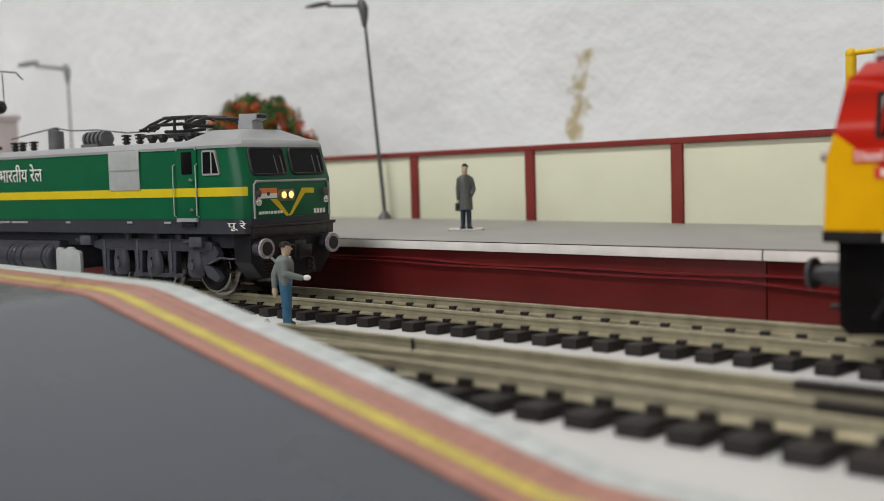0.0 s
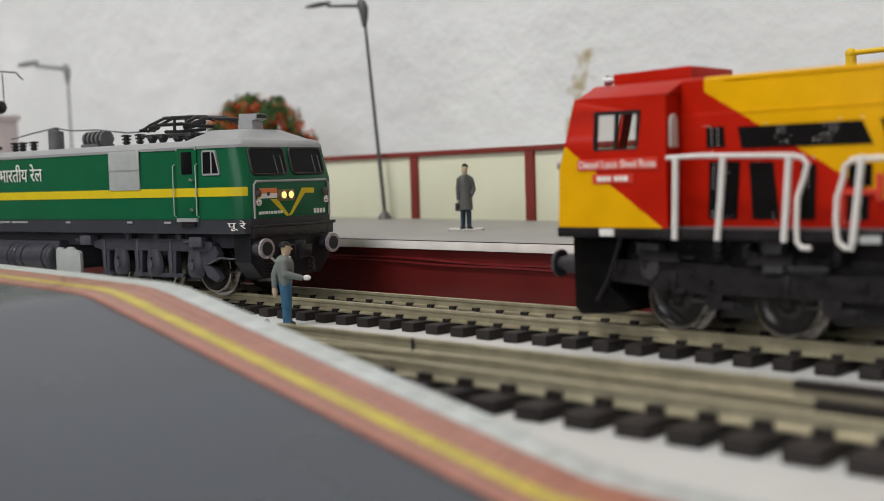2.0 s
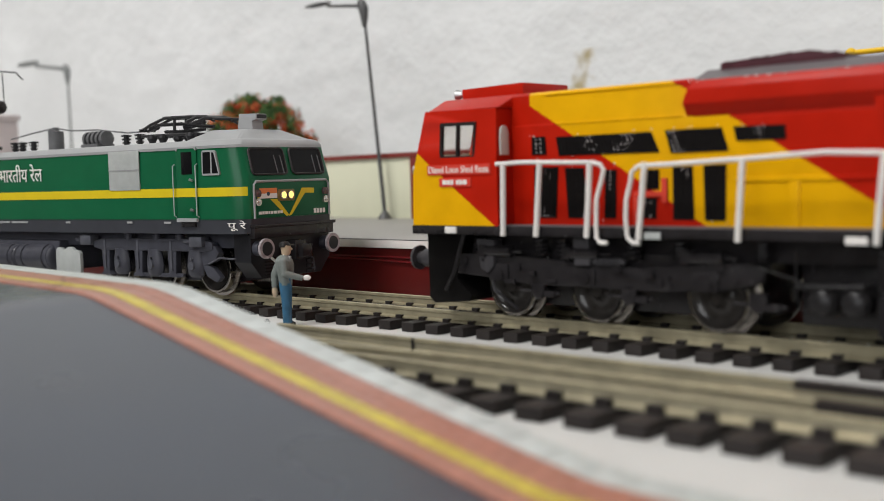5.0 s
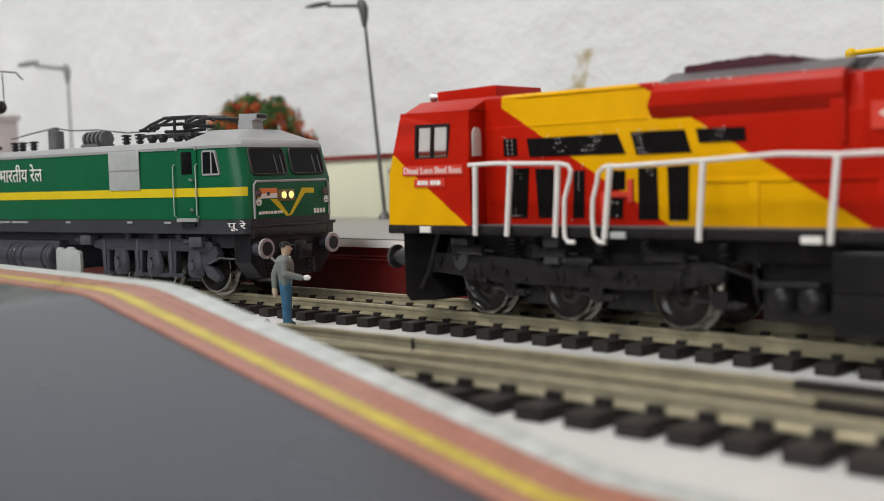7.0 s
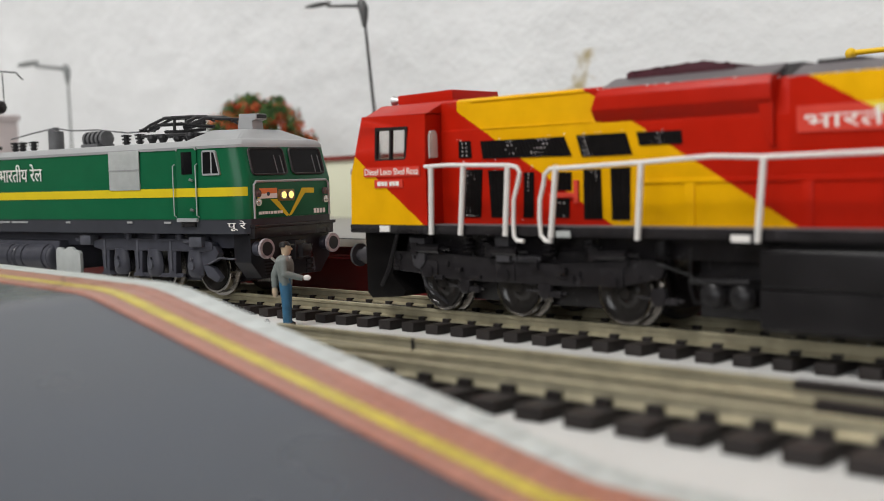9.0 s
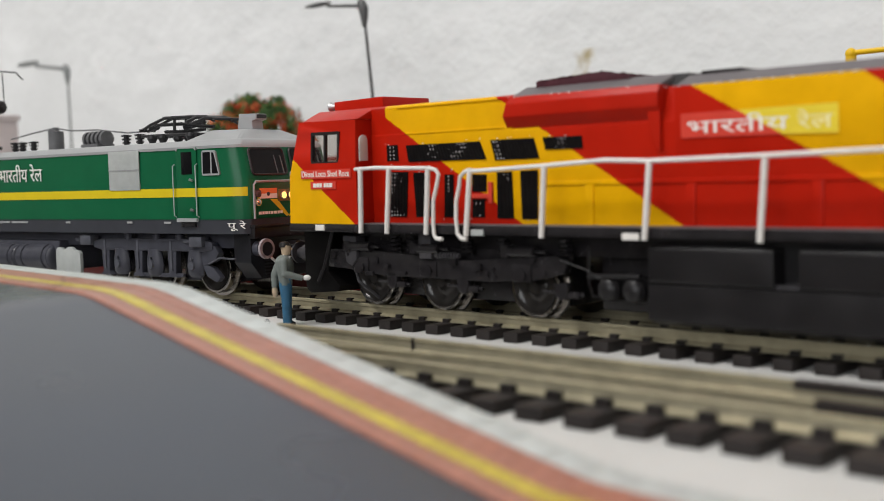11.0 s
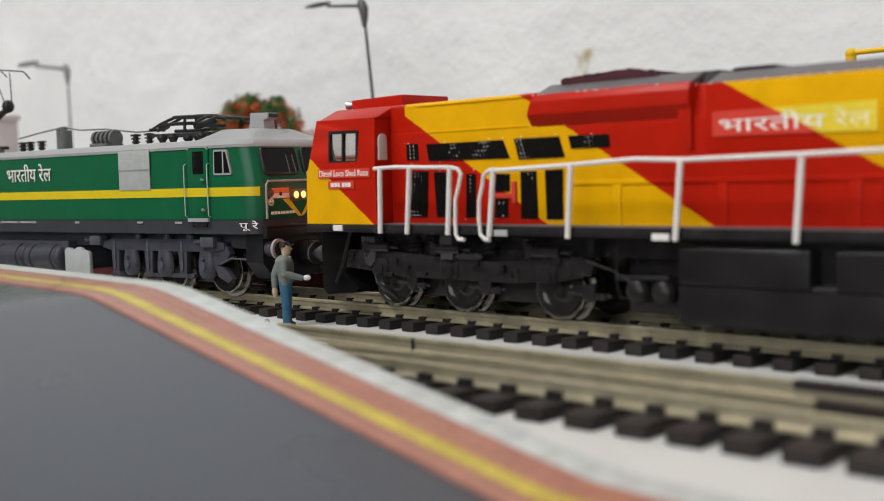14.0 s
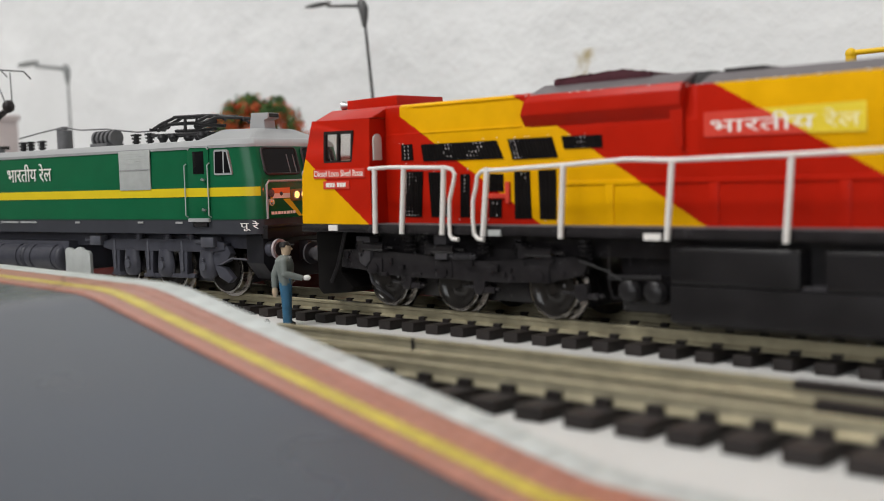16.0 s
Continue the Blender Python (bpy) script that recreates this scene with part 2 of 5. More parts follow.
M_panto = mat("dark_grey_metal", (0.035, 0.034, 0.036), 0.4, 0.3, 0.2, 400, 0.08)
M_coat = mat("grey_coat", (0.10, 0.10, 0.095), 0.5, 0, 0.15, 600, 0.15)
M_skin = mat("figure_skin", (0.50, 0.38, 0.26), 0.45, 0, 0.1, 600, 0.05)
M_hair = mat("black_hair", (0.015, 0.014, 0.014), 0.5, 0, 0.1, 600, 0.1)
M_trouser = mat("navy_trousers", (0.02, 0.035, 0.06), 0.5, 0, 0.1, 600, 0.1)
M_overall = mat("blue_overalls", (0.035, 0.12, 0.21), 0.5, 0, 0.15, 600, 0.15)
M_shirt = mat("grey_green_shirt", (0.16, 0.18, 0.17), 0.5, 0, 0.12, 600, 0.12)
M_ytube = mat("yellow_enamel", (0.74, 0.46, 0.01), 0.35, 0, 0.06, 200, 0.03)
M_pink = mat("pale_pink_card", (0.66, 0.58, 0.58), 0.8, 0, 0.06, 60, 0.05)
M_bark = mat("bark", (0.12, 0.08, 0.05), 0.9, 0, 0.3, 300, 0.4)


def leaf_mat():
    m = mat("flower_leaves", (0.06, 0.10, 0.025), 0.7, 0, 0.3, 300, 0.1)
    nt = m.node_tree
    g = nt.nodes.new("ShaderNodeNewGeometry")
    ramp = nt.nodes.new("ShaderNodeValToRGB")
    ramp.color_ramp.interpolation = "CONSTANT"
    e = ramp.color_ramp.elements
    e[0].position, e[0].color = 0.0, (0.035, 0.085, 0.020, 1)
    e[1].position, e[1].color = 0.40, (0.075, 0.14, 0.03, 1)
    for p, c in ((0.62, (0.14, 0.13, 0.04, 1)), (0.72, (0.50, 0.055, 0.02, 1)), (0.90, (0.62, 0.14, 0.04, 1))):
        k = e.new(p)
        k.color = c
    tc = nt.nodes.new("ShaderNodeTexCoord")
    cl = nt.nodes.new("ShaderNodeTexNoise")
    cl.inputs["Scale"].default_value, cl.inputs["Detail"].default_value = 105, 1.5
    nt.links.new(tc.outputs["Object"], cl.inputs["Vector"])
    spread = math_node(nt, "MULTIPLY", math_node(nt, "SUBTRACT", cl.outputs[0], 0.5), 3.2)
    shade = math_node(nt, "MULTIPLY", g.outputs["Random Per Island"], 0.34)
    nt.links.new(math_node(nt, "ADD", math_node(nt, "ADD", spread, shade), 0.36), ramp.inputs[0])
    hsv = [n for n in nt.nodes if n.type == "HUE_SAT"][0]
    nt.links.new(ramp.outputs[0], hsv.inputs["Color"])
    return m


M_leaf = leaf_mat()


# ---- mesh helpers (layout units) ----
def box(bm, x0, x1, y0, y1, z0, z1, bevel=0.0, m=0):
    r = bmesh.ops.create_cube(bm, size=1)
    vs = r["verts"]
    for v in vs:
        v.co = Vector(((x0 + x1) / 2 + v.co.x * (x1 - x0), (y0 + y1) / 2 + v.co.y * (y1 - y0), (z0 + z1) / 2 + v.co.z * (z1 - z0)))
    fs = {f for v in vs for f in v.link_faces}
    for f in fs:
        f.material_index = m
    if bevel:
        es = list({e for v in vs for e in v.link_edges})
        bmesh.ops.bevel(bm, geom=es, offset=bevel, segments=2, affect="EDGES", profile=0.6)
    return bm


def prism(bm, pts, axis, a0, a1, bevel=0.0, m=0):
    """Extrude the outline pts along an axis from a0 to a1. For 'y' the outline is (x, z), for 'x' (y, z), for 'z' (x, y)."""
    def place(p, a):
        return {"y": (p[0], a, p[1]), "x": (a, p[0], p[1]), "z": (p[0], p[1], a)}[axis]
    lo = [bm.verts.new(place(p, a0)) for p in pts]
    hi = [bm.verts.new(place(p, a1)) for p in pts]
    fs = [bm.faces.new(lo), bm.faces.new(hi)]
    n = len(pts)
    for i in range(n):
        fs.append(bm.faces.new((lo[i], lo[(i + 1) % n], hi[(i + 1) % n], hi[i])))
    for f in fs:
        f.material_index = m
    bmesh.ops.recalc_face_normals(bm, faces=fs)
    if bevel:
        es = list({e for f in fs for e in f.edges})
        bmesh.ops.bevel(bm, geom=es, offset=bevel, segments=2, affect="EDGES", profile=0.6)
    return bm


def ring(bm, centre, u, v, ru, rv, n):
    return [bm.verts.new(Vector(centre) + u * (ru * math.cos(2 * math.pi * i / n)) + v * (rv * math.sin(2 * math.pi * i / n))) for i in range(n)]


def limb(bm, p0, p1, r0, r1=None, n=12, m=0, smooth=True):
    """A tapered round bar from p0 to p1."""
    r1 = r0 if r1 is None else r1
    p0, p1 = Vector(p0), Vector(p1)
    d = (p1 - p0).normalized()
    u = d.orthogonal().normalized()
    v = d.cross(u)
    a, b = ring(bm, p0, u, v, r0, r0, n), ring(bm, p1, u, v, r1, r1, n)
    fs = [bm.faces.new((a[i], a[(i + 1) % n], b[(i + 1) % n], b[i])) for i in range(n)]
    for f in fs:
        f.smooth = smooth
    fs += [bm.faces.new(list(reversed(a))), bm.faces.new(b)]
    for f in fs:
        f.material_index = m
    bmesh.ops.recalc_face_normals(bm, faces=fs)
    return bm


def tube(bm, pts, r, n=8, m=0):
    """A bent round wire along pts."""
    pts = [Vector(p) for p in pts]
    rings = []
    u = None
    for i, p in enumerate(pts):
        d = (pts[min(i + 1, len(pts) - 1)] - pts[max(i - 1, 0)]).normalized()
        u = d.orthogonal().normalized() if u is None else (u - d * u.dot(d)).normalized()
        rings.append(ring(bm, p, u, d.cross(u), r, r, n))
    fs = []
    for a, b in zip(rings, rings[1:]):
        for i in range(n):
            f = bm.faces.new((a[i], a[(i + 1) % n], b[(i + 1) % n], b[i]))
            f.smooth = True
            fs.append(f)
    fs += [bm.faces.new(list(reversed(rings[0]))), bm.faces.new(rings[-1])]
    for f in fs:
        f.material_index = m
    bmesh.ops.recalc_face_normals(bm, faces=fs)
    return bm


def loft(bm, rings, n=14, m=0):
    """Upright body through rows (x, y, z, rx, ry)."""
    rs = [ring(bm, r[:3], Vector((1, 0, 0)), Vector((0, 1, 0)), r[3], r[4], n) for r in rings]
    fs = []
    for a, b in zip(rs, rs[1:]):
        for i in range(n):
            f = bm.faces.new((a[i], a[(i + 1) % n], b[(i + 1) % n], b[i]))
            f.smooth = True
            fs.append(f)
    fs += [bm.faces.new(list(reversed(rs[0]))), bm.faces.new(rs[-1])]
    for f in fs:
        f.material_index = m
    bmesh.ops.recalc_face_normals(bm, faces=fs)
    return bm


def ball(bm, c, rx, ry, rz, m=0, seg=12):
    r = bmesh.ops.create_uvsphere(bm, u_segments=seg, v_segments=max(6, seg // 2), radius=1)
    for v in r["verts"]:
        v.co = Vector((c[0] + v.co.x * rx, c[1] + v.co.y * ry, c[2] + v.co.z * rz))
        for f in v.link_faces:
            f.material_index, f.smooth = m, True
    return bm


def rounded(pts, r, n=4):
    """An outline with its corners rounded off."""
    out = []
    for i, p in enumerate(pts):
        p = Vector(p)
        a = p + (Vector(pts[i - 1]) - p).normalized() * r
        c = p + (Vector(pts[(i + 1) % len(pts)]) - p).normalized() * r
        out += [tuple(a.lerp(p, k / n).lerp(p.lerp(c, k / n), k / n)) for k in range(n + 1)]
    return out


def closed(pts):
    return pts + pts[:1]


def bmn():
    return bmesh.new()


def to_mesh(bm, name, mats):
    bm.verts.index_update()
    me = bpy.data.meshes.new(name)
    for v in bm.verts:
        v.co *= S
    bm.to_mesh(me)
    bm.free()
    me.set_sharp_from_angle(angle=radians(32))
    for m in (mats if isinstance(mats, (list, tuple)) else (mats,)):
        me.materials.append(m)
    return me


def part(name, bm, material, parent=None, label="", at=None):
    ob = new(name, to_mesh(bm, name, material))
    if parent is not None:
        ob.parent = parent
    if at is not None:
        ob.location = Vector(at) * S
    return tagged(ob, label)


def thing(name, at, label, category, group="", rz=0.0):
    ob = new(name)
    ob.empty_display_size = 0.01
    ob.matrix_basis = pose(at[0] * S, at[1] * S, at[2] * S, 0, 0, rz)
    return tagged(ob, label, category, group)


def solid(name, bm, material, label, category, kind="", group="", at=(0, 0, 0), rz=0.0):
    ob = part(name, bm, material)
    ob.matrix_basis = pose(at[0] * S, at[1] * S, at[2] * S, 0, 0, rz)
    return tagged(ob, label, category, group, kind)


def writing(text, width, height, m, parent, place, name="lettering", label=""):
    """Raised lettering fitted to width by height (layout units); place is a pose whose x runs along the words and y up them."""
    cu = bpy.data.curves.new("words", "FONT")
    cu.body = text
    cu.extrude = 0.01
    cu.offset = 0.004
    tmp = new("words", cu)
    dg = bpy.context.evaluated_depsgraph_get()
    dg.update()
    me = bpy.data.meshes.new_from_object(tmp.evaluated_get(dg))
    bpy.data.objects.remove(tmp)
    me.materials.clear()
    me.materials.append(m)
    xs = [v.co.x for v in me.vertices] or [0, 1]
    ys = [v.co.y for v in me.vertices] or [0, 1]
    sx, sy = width / max(1e-6, max(xs) - min(xs)), height / max(1e-6, max(ys) - min(ys))
    for v in me.vertices:
        p = place @ Vector(((v.co.x - min(xs)) * sx, (v.co.y - min(ys)) * sy, v.co.z * 4))
        v.co = p * S
    ob = new(name, me)
    ob.parent = parent
    return tagged(ob, label)


SIDE = Euler((radians(90), 0, 0)).to_matrix().to_4x4()     # letters that face the camera's side of a vehicle


def on_side(x, y, z):
    return Matrix.Translation((x, y, z)) @ SIDE


def on_front(x, y, z):
    return Matrix.Translation((x, y, z)) @ Euler((radians(90), 0, radians(90))).to_matrix().to_4x4()


# ---- room and large structure ----
def room():
    # room beyond the north wall is unseen; its grey paint limits bounced light
    b = bmn(); box(b, -1900, 1500, -2300, 250, -760, -712)
    solid("floor", b, M_floor, "pale tiled floor of the room", "floor", "structure")
    b = bmn(); box(b, -1900, 1500, -2300, 250, 1640, 1700)
    solid("ceiling", b, M_paint, "grey painted ceiling", "ceiling", "structure")
    b = bmn(); box(b, -1960, -1900, -2300, 250, -760, 1700)
    solid("wall_west", b, M_paint, "grey painted room wall", "wall", "structure")
    b = bmn(); box(b, 1500, 1560, -2300, 250, -760, 1700)
    solid("wall_east", b, M_paint, "grey painted room wall", "wall", "structure")
    # unseen south wall, with an opening left for the added fill lamp
    b = bmn()
    box(b, -1900, -350, -2360, -2300, -712, 1640)
    box(b, 1000, 1500, -2360, -2300, -712, 1640)
    box(b, -350, 1000, -2360, -2300, -712, 150)
    box(b, -350, 1000, -2360, -2300, 1300, 1640)
    solid("wall_south", b, M_paint, "unseen grey wall with an opening for the fill lamp", "wall", "structure")
    # rough north wall behind the layout
    b = bmn()
    nx, nz = 170, 90
    x0, x1, z0, z1 = -1900, 1500, -760, 1700
    grid = []
    for j in range(nz + 1):
        row = []
        for i in range(nx + 1):
            u = -900 + 1300 * i / nx if 0 < i < nx else (x0 if i == 0 else x1)
            w = -60 + 420 * j / nz if 0 < j < nz else (z0 if j == 0 else z1)
            d = 1.8 * noise.noise(Vector((u / 60, w / 45, 1.0))) + 0.7 * noise.noise(Vector((u / 14, w / 11, 4.0)))
            row.append(b.verts.new((u, WALL_Y + d, w)))
        grid.append(row)
    for j in range(nz):
        for i in range(nx):
            f = b.faces.new((grid[j][i], grid[j][i + 1], grid[j + 1][i + 1], grid[j + 1][i]))
            f.smooth = True
    box(b, x0, x1, WALL_Y + 12, WALL_Y + 60, z0, z1)
    w = solid("wall_north", b, M_wall, "rough white plastered wall, uneven and stained", "wall", "structure")
    # table under the layout
    t = thing("table", (-300, -150, -712), "plain wooden table that carries the model railway", "table")
    b = bmn(); box(b, -900, 900, -420, 350, 680, 710, 2)
    part("tabletop", b, M_wood, t)
    for px in (-850, 850):
        for py in (-380, 290):
            b = bmn(); box(b, px - 25, px + 25, py - 25, py + 25, 0, 680, 2)
            part("leg", b, M_wood, t)
    b = bmn(); box(b, -1200, 600, -570, 215, -2, 0)
    solid("ground", b, M_sheet, "smooth white sheet under the model railway tracks", "ground", "structure")


WALL_Y = 230.0


def fixtures():
    t = thing("tube_light", (-550, -1024, 1640), "white ceiling tube light", "lamp")
    b = bmn(); box(b, -580, 580, -40, 40, -40, 0, 3)
    part("housing", b, M_paint, t)


# ---- far platform ----
def far_platform():
    p = thing("platform", (0, 30, 0), "model station platform, grey top, white edge, maroon front", "platform")
    b = bmn(); box(b, -900, 400, 0.6, 131, 13.9, 16.0, 0.12)
    part("deck", b, M_deck, p, "grey platform top")
    # edge strips, two lengths with a joint
    for x0, x1 in ((-700, -107.4), (-107.0, 400)):
        b = bmn(); box(b, x0, x1, -0.3, 0.6, 13.6, 15.75, 0.1)
        part("edge_strip", b, M_edge, p, "white edge strip")
    b = bmn(); box(b, -700, 400, -0.2, 0.6, 15.76, 15.93)
    part("edge_seam", b, M_frame, p, "thin dark seam under the deck")
    for x0, x1 in ((-700, -107.25), (-106.95, 400)):
        b = bmn(); box(b, x0, x1, 1.2, 3.0, 0, 13.7, 0.1)
        part("riser", b, M_riser, p, "glossy maroon platform front")
    for k, (za, zb) in enumerate(((11.0, 9.6), (10.2, 8.0))):
        b = bmn()
        pts = []
        for i in range(70):
            x = -300 + 400 * i / 69
            sag = 0.5 * math.sin(x / 23 + k) + 0.35 * math.sin(x / 9 + 2 * k)
            t = min(1, max(0, (x + 215) / 130))
            pts.append((x, 0.7 - 0.2 * k, za + (zb - za) * t + sag * (0.35 + 0.5 * t)))
        tube(b, pts, 0.33, 8)
        part("cable", b, M_wire, p, "maroon cable along the platform front")


FENCE_A, FENCE_B = Vector((-308.2, 134.1)), Vector((-181.2, 120.0))


def fence():
    f = thing("fence", (FENCE_A.x, FENCE_A.y, 16), "cream panelled platform fence with maroon posts and rail", "fence", rz=math.degrees(math.atan2(FENCE_B.y - FENCE_A.y, FENCE_B.x - FENCE_A.x)))
    posts = [-192, -128, -64, 0, 64.2, 127.8, 193, 258, 323]
    for x in posts:
        b = bmn(); box(b, x - 2.1, x + 2.1, -1.0, 1.2, 0, 25.0, 0.15)
        part("post", b, M_maroon, f)
    for a, c in zip(posts, posts[1:]):
        b = bmn(); box(b, a + 2.1, c - 2.1, 0.1, 0.9, 0.0, 24.4, 0.05)
        part("panel", b, M_cream, f, "cream card panel")
    b = bmn(); box(b, -192, 325, -1.2, 1.4, 24.4, 26.3, 0.2)
    part("top_rail", b, M_maroon, f)


def street_lamp(at, lean, arm, m, height=82, thick=1.0, rise=0.0):
    l = thing("street_lamp", at, "grey model street lamp with a single arm, leaning slightly", "street lamp", "platform lamps")
    b = bmn(); loft(b, [(0, 0, 0, 2.9, 2.9), (0, 0, 0.8, 2.7, 2.7), (0, 0, 2.6, 1.3, 1.3), (0, 0, 3.4, 0.8, 0.8)])
    part("base", b, m, l)
    b = bmn(); limb(b, (0, 0, 3), (lean, 0, height - 4), 0.85, 0.6)
    part("pole", b, m, l)
    b = bmn(); loft(b, [(lean, 0, height - 9, 0.9, 0.9), (lean, 0, height - 5, 1.6, 1.6), (lean - 0.5, 0, height - 1, 2.3, 2.0), (lean - 1.4, 0, height + 1.4, 1.6, 1.6), (lean - 1.8, 0, height + 2.6, 0.5, 0.5)])
    part("bracket", b, m, l)
    b = bmn(); limb(b, (lean, 0, height - 0.6), (lean + arm * 0.62, 0, height + 2.0 + rise * 0.6), 0.7 * thick, 0.6 * thick)
    part("arm", b, m, l)
    b = bmn(); loft(b, [(0, 0, -0.9, 0.5, 0.5), (0, 0, -0.4, 1.4, 1.2), (0, 0, 0.5, 1.3, 1.1), (0, 0, 0.9, 0.4, 0.4)])
    for v in b.verts:
        v.co = Vector((lean + arm * 0.78 + v.co.x * abs(arm) * 0.17, v.co.y * thick, height + 3.2 + rise * 0.8 + v.co.z * thick))
    part("lamp_head", b, m, l)
    return l


# ---- tracks ----
def track_y(x, y):
    """The far track bends gently towards the near side beyond the standing locomotive's front."""
    if x > -205:
        return y, 0.0
    R = 1050.0
    d = -205 - x
    return y - d * d / (2 * R), math.atan(d / R)


def rail_run(parent, y, x0, x1, bend=False, top=4.5, y_end=None, sheen_web=False):
    b = bmn()
    prof = [(-1.0, 2.0), (-1.0, 2.35), (-0.28, 2.6), (-0.28, 3.7), (-0.5, 3.85), (-0.5, top - 0.1), (-0.4, top), (0.4, top), (0.5, top - 0.1), (0.5, 3.85), (0.28, 3.7), (0.28, 2.6), (1.0, 2.35), (1.0, 2.0)]
    n = 40 if bend else 1
    rows = []
    for i in range(n + 1):
        x = x0 + (x1 - x0) * i / n
        yy = track_y(x, y)[0] if bend else (y if y_end is None else y + (y_end - y) * i / n)
        rows.append([b.verts.new((x, yy + p[0], p[1])) for p in prof])
    k = len(prof)
    for a, c in zip(rows, rows[1:]):
        for i in range(k):
            b.faces.new((a[i], a[(i + 1) % k], c[(i + 1) % k], c[i]))
    b.faces.new(rows[0]), b.faces.new(list(reversed(rows[-1])))
    bmesh.ops.recalc_face_normals(b, faces=b.faces)
    ob = part("rail", b, M_rail, parent)
    if sheen_web:
        # low side faces take the paler copy that carries the reflection
        ob.data.materials.append(M_railside)
        for f in ob.data.polygons:
            if f.center.z < 3.8 * S and abs(f.normal.x) < 0.5:
                f.material_index = 1
    return ob


PITCH = 7.043
SLEEPER_X = -208.13


def sleeper_mesh(half, chairs, w=1.75, cw=0.85):
    b = bmn()
    box(b, -w, w, -half, half, 0.0, 2.0, 0.18)
    for y in chairs:
        for s in (-1, 1):
            box(b, -cw, cw, y + s * 0.55 if s > 0 else y - 1.55, y + 1.55 if s > 0 else y - 0.55, 2.0, 2.75 if cw < 1 else 3.2, 0.0)
    return to_mesh(b, "sleeper", M_sleeper)


def tracks():
    t1 = thing("railway_track", (0, 0, 0), "nickel silver model track on black plastic sleepers, main line", "railway track", "tracks")
    rail_run(t1, 8.65, -640, 420, True)
    rail_run(t1, -8.65, -640, 420, True)
    me = sleeper_mesh(14.5, (-8.65, 8.65))
    for k in range(-50, 70):
        x = SLEEPER_X + k * PITCH
        y, a = track_y(x, 0)
        ob = new("sleeper", me)
        ob.parent = t1
        ob.matrix_basis = pose(x * S, y * S, 0, 0, 0, math.degrees(a))
    t2 = thing("railway_track", (0, -50, 0), "nickel silver model track with turnout, beside the main line", "railway track", "tracks")
    rail_run(t2, 8.65, -175, -137.4, sheen_web=True)
    rail_run(t2, 8.65, -136.8, -66.2, sheen_web=True)
    rail_run(t2, 8.65, -20, 420, sheen_web=True)
    rail_run(t2, -6.0, -172, -112, y_end=-0.4, sheen_web=True)
    rail_run(t2, -0.4, -112, -58.6, y_end=-1.6, sheen_web=True)
    b = bmn(); box(b, -137.35, -136.85, 8.0, 9.3, 2.05, 4.42, 0.05)
    part("rail_joiner", b, M_black2, t2)
    rail_run(t2, -8.65, -260, 420, sheen_web=True)
    me = sleeper_mesh(15.6, (-8.65,), 2.3, 1.15)
    for x in [-83.9 - k * 8.15 for k in range(20)] + [-76.0 + k * 7.35 for k in range(66)]:
        ob = new("sleeper", me)
        ob.parent = t2
        ob.matrix_basis = pose(x * S, -0.4 * S, 0)
    b = bmn(); box(b, -66.1, -20.1, 7.9, 9.4, 2.0, 3.45, 0.1)
    part("rail_base", b, M_railside, t2)
    b = bmn(); box(b, -66.1, -20.1, 7.7, 9.6, 3.46, 4.55, 0.15)
    part("check_rail", b, M_sleeper, t2, "black plastic check rail")
    b = bmn(); prism(b, [(-58.4, -0.8), (-58.4, -2.8), (-14, -4.6), (-14, -2.6)], "z", 2.6, 4.5, 0.1)
    part("frog", b, M_sleeper, t2, "black plastic frog")
    rail_run(t2, 4.2, -52, -14, y_end=2.6, sheen_web=True)


# ---- near platform: straight, with a ramp at its end that runs down to the sheet ----
RAMP_AT = (-160.0, -69.0)
RAMP_TURN, RAMP_SLOPE, CREST = -5.0, 0.16, 6.0
RAMP_END = 140.0
BANDS = (4.5, 9.6, 15.3, 18.0, 21.4)


def ramp_z(t):
    """Height of the platform's top at t along it; the crest between the flat and the ramp is rounded."""
    if t <= -CREST:
        return 16.0
    if t < CREST:
        return 16.0 - RAMP_SLOPE * (t + CREST) ** 2 / (4 * CREST)
    return max(0.86, 16.0 - RAMP_SLOPE * t)


def platform_slab(w0, w1, lift, depth, t0=-460.0, t1=RAMP_END):
    """A length of platform between the offsets w0 and w1 from its line, its top lift above the paving level."""
    b = bmn()
    ts = [t0] + [t for t in [-CREST + 2 * CREST * i / 12 for i in range(13)] + [30, 60, 94, 97] if t0 < t < t1] + [t1]
    rows = []
    for t in ts:
        top = ramp_z(t) + lift
        low = max(-0.001, top - depth)
        rows.append([b.verts.new(p) for p in ((t, -w0, top), (t, -w1, top), (t, -w1, low), (t, -w0, low))])
    for p, q in zip(rows, rows[1:]):
        for i in range(4):
            b.faces.new((p[i], p[(i + 1) % 4], q[(i + 1) % 4], q[i]))
    b.faces.new(rows[0]), b.faces.new(list(reversed(rows[-1])))
    bmesh.ops.recalc_face_normals(b, faces=b.faces)
    return b


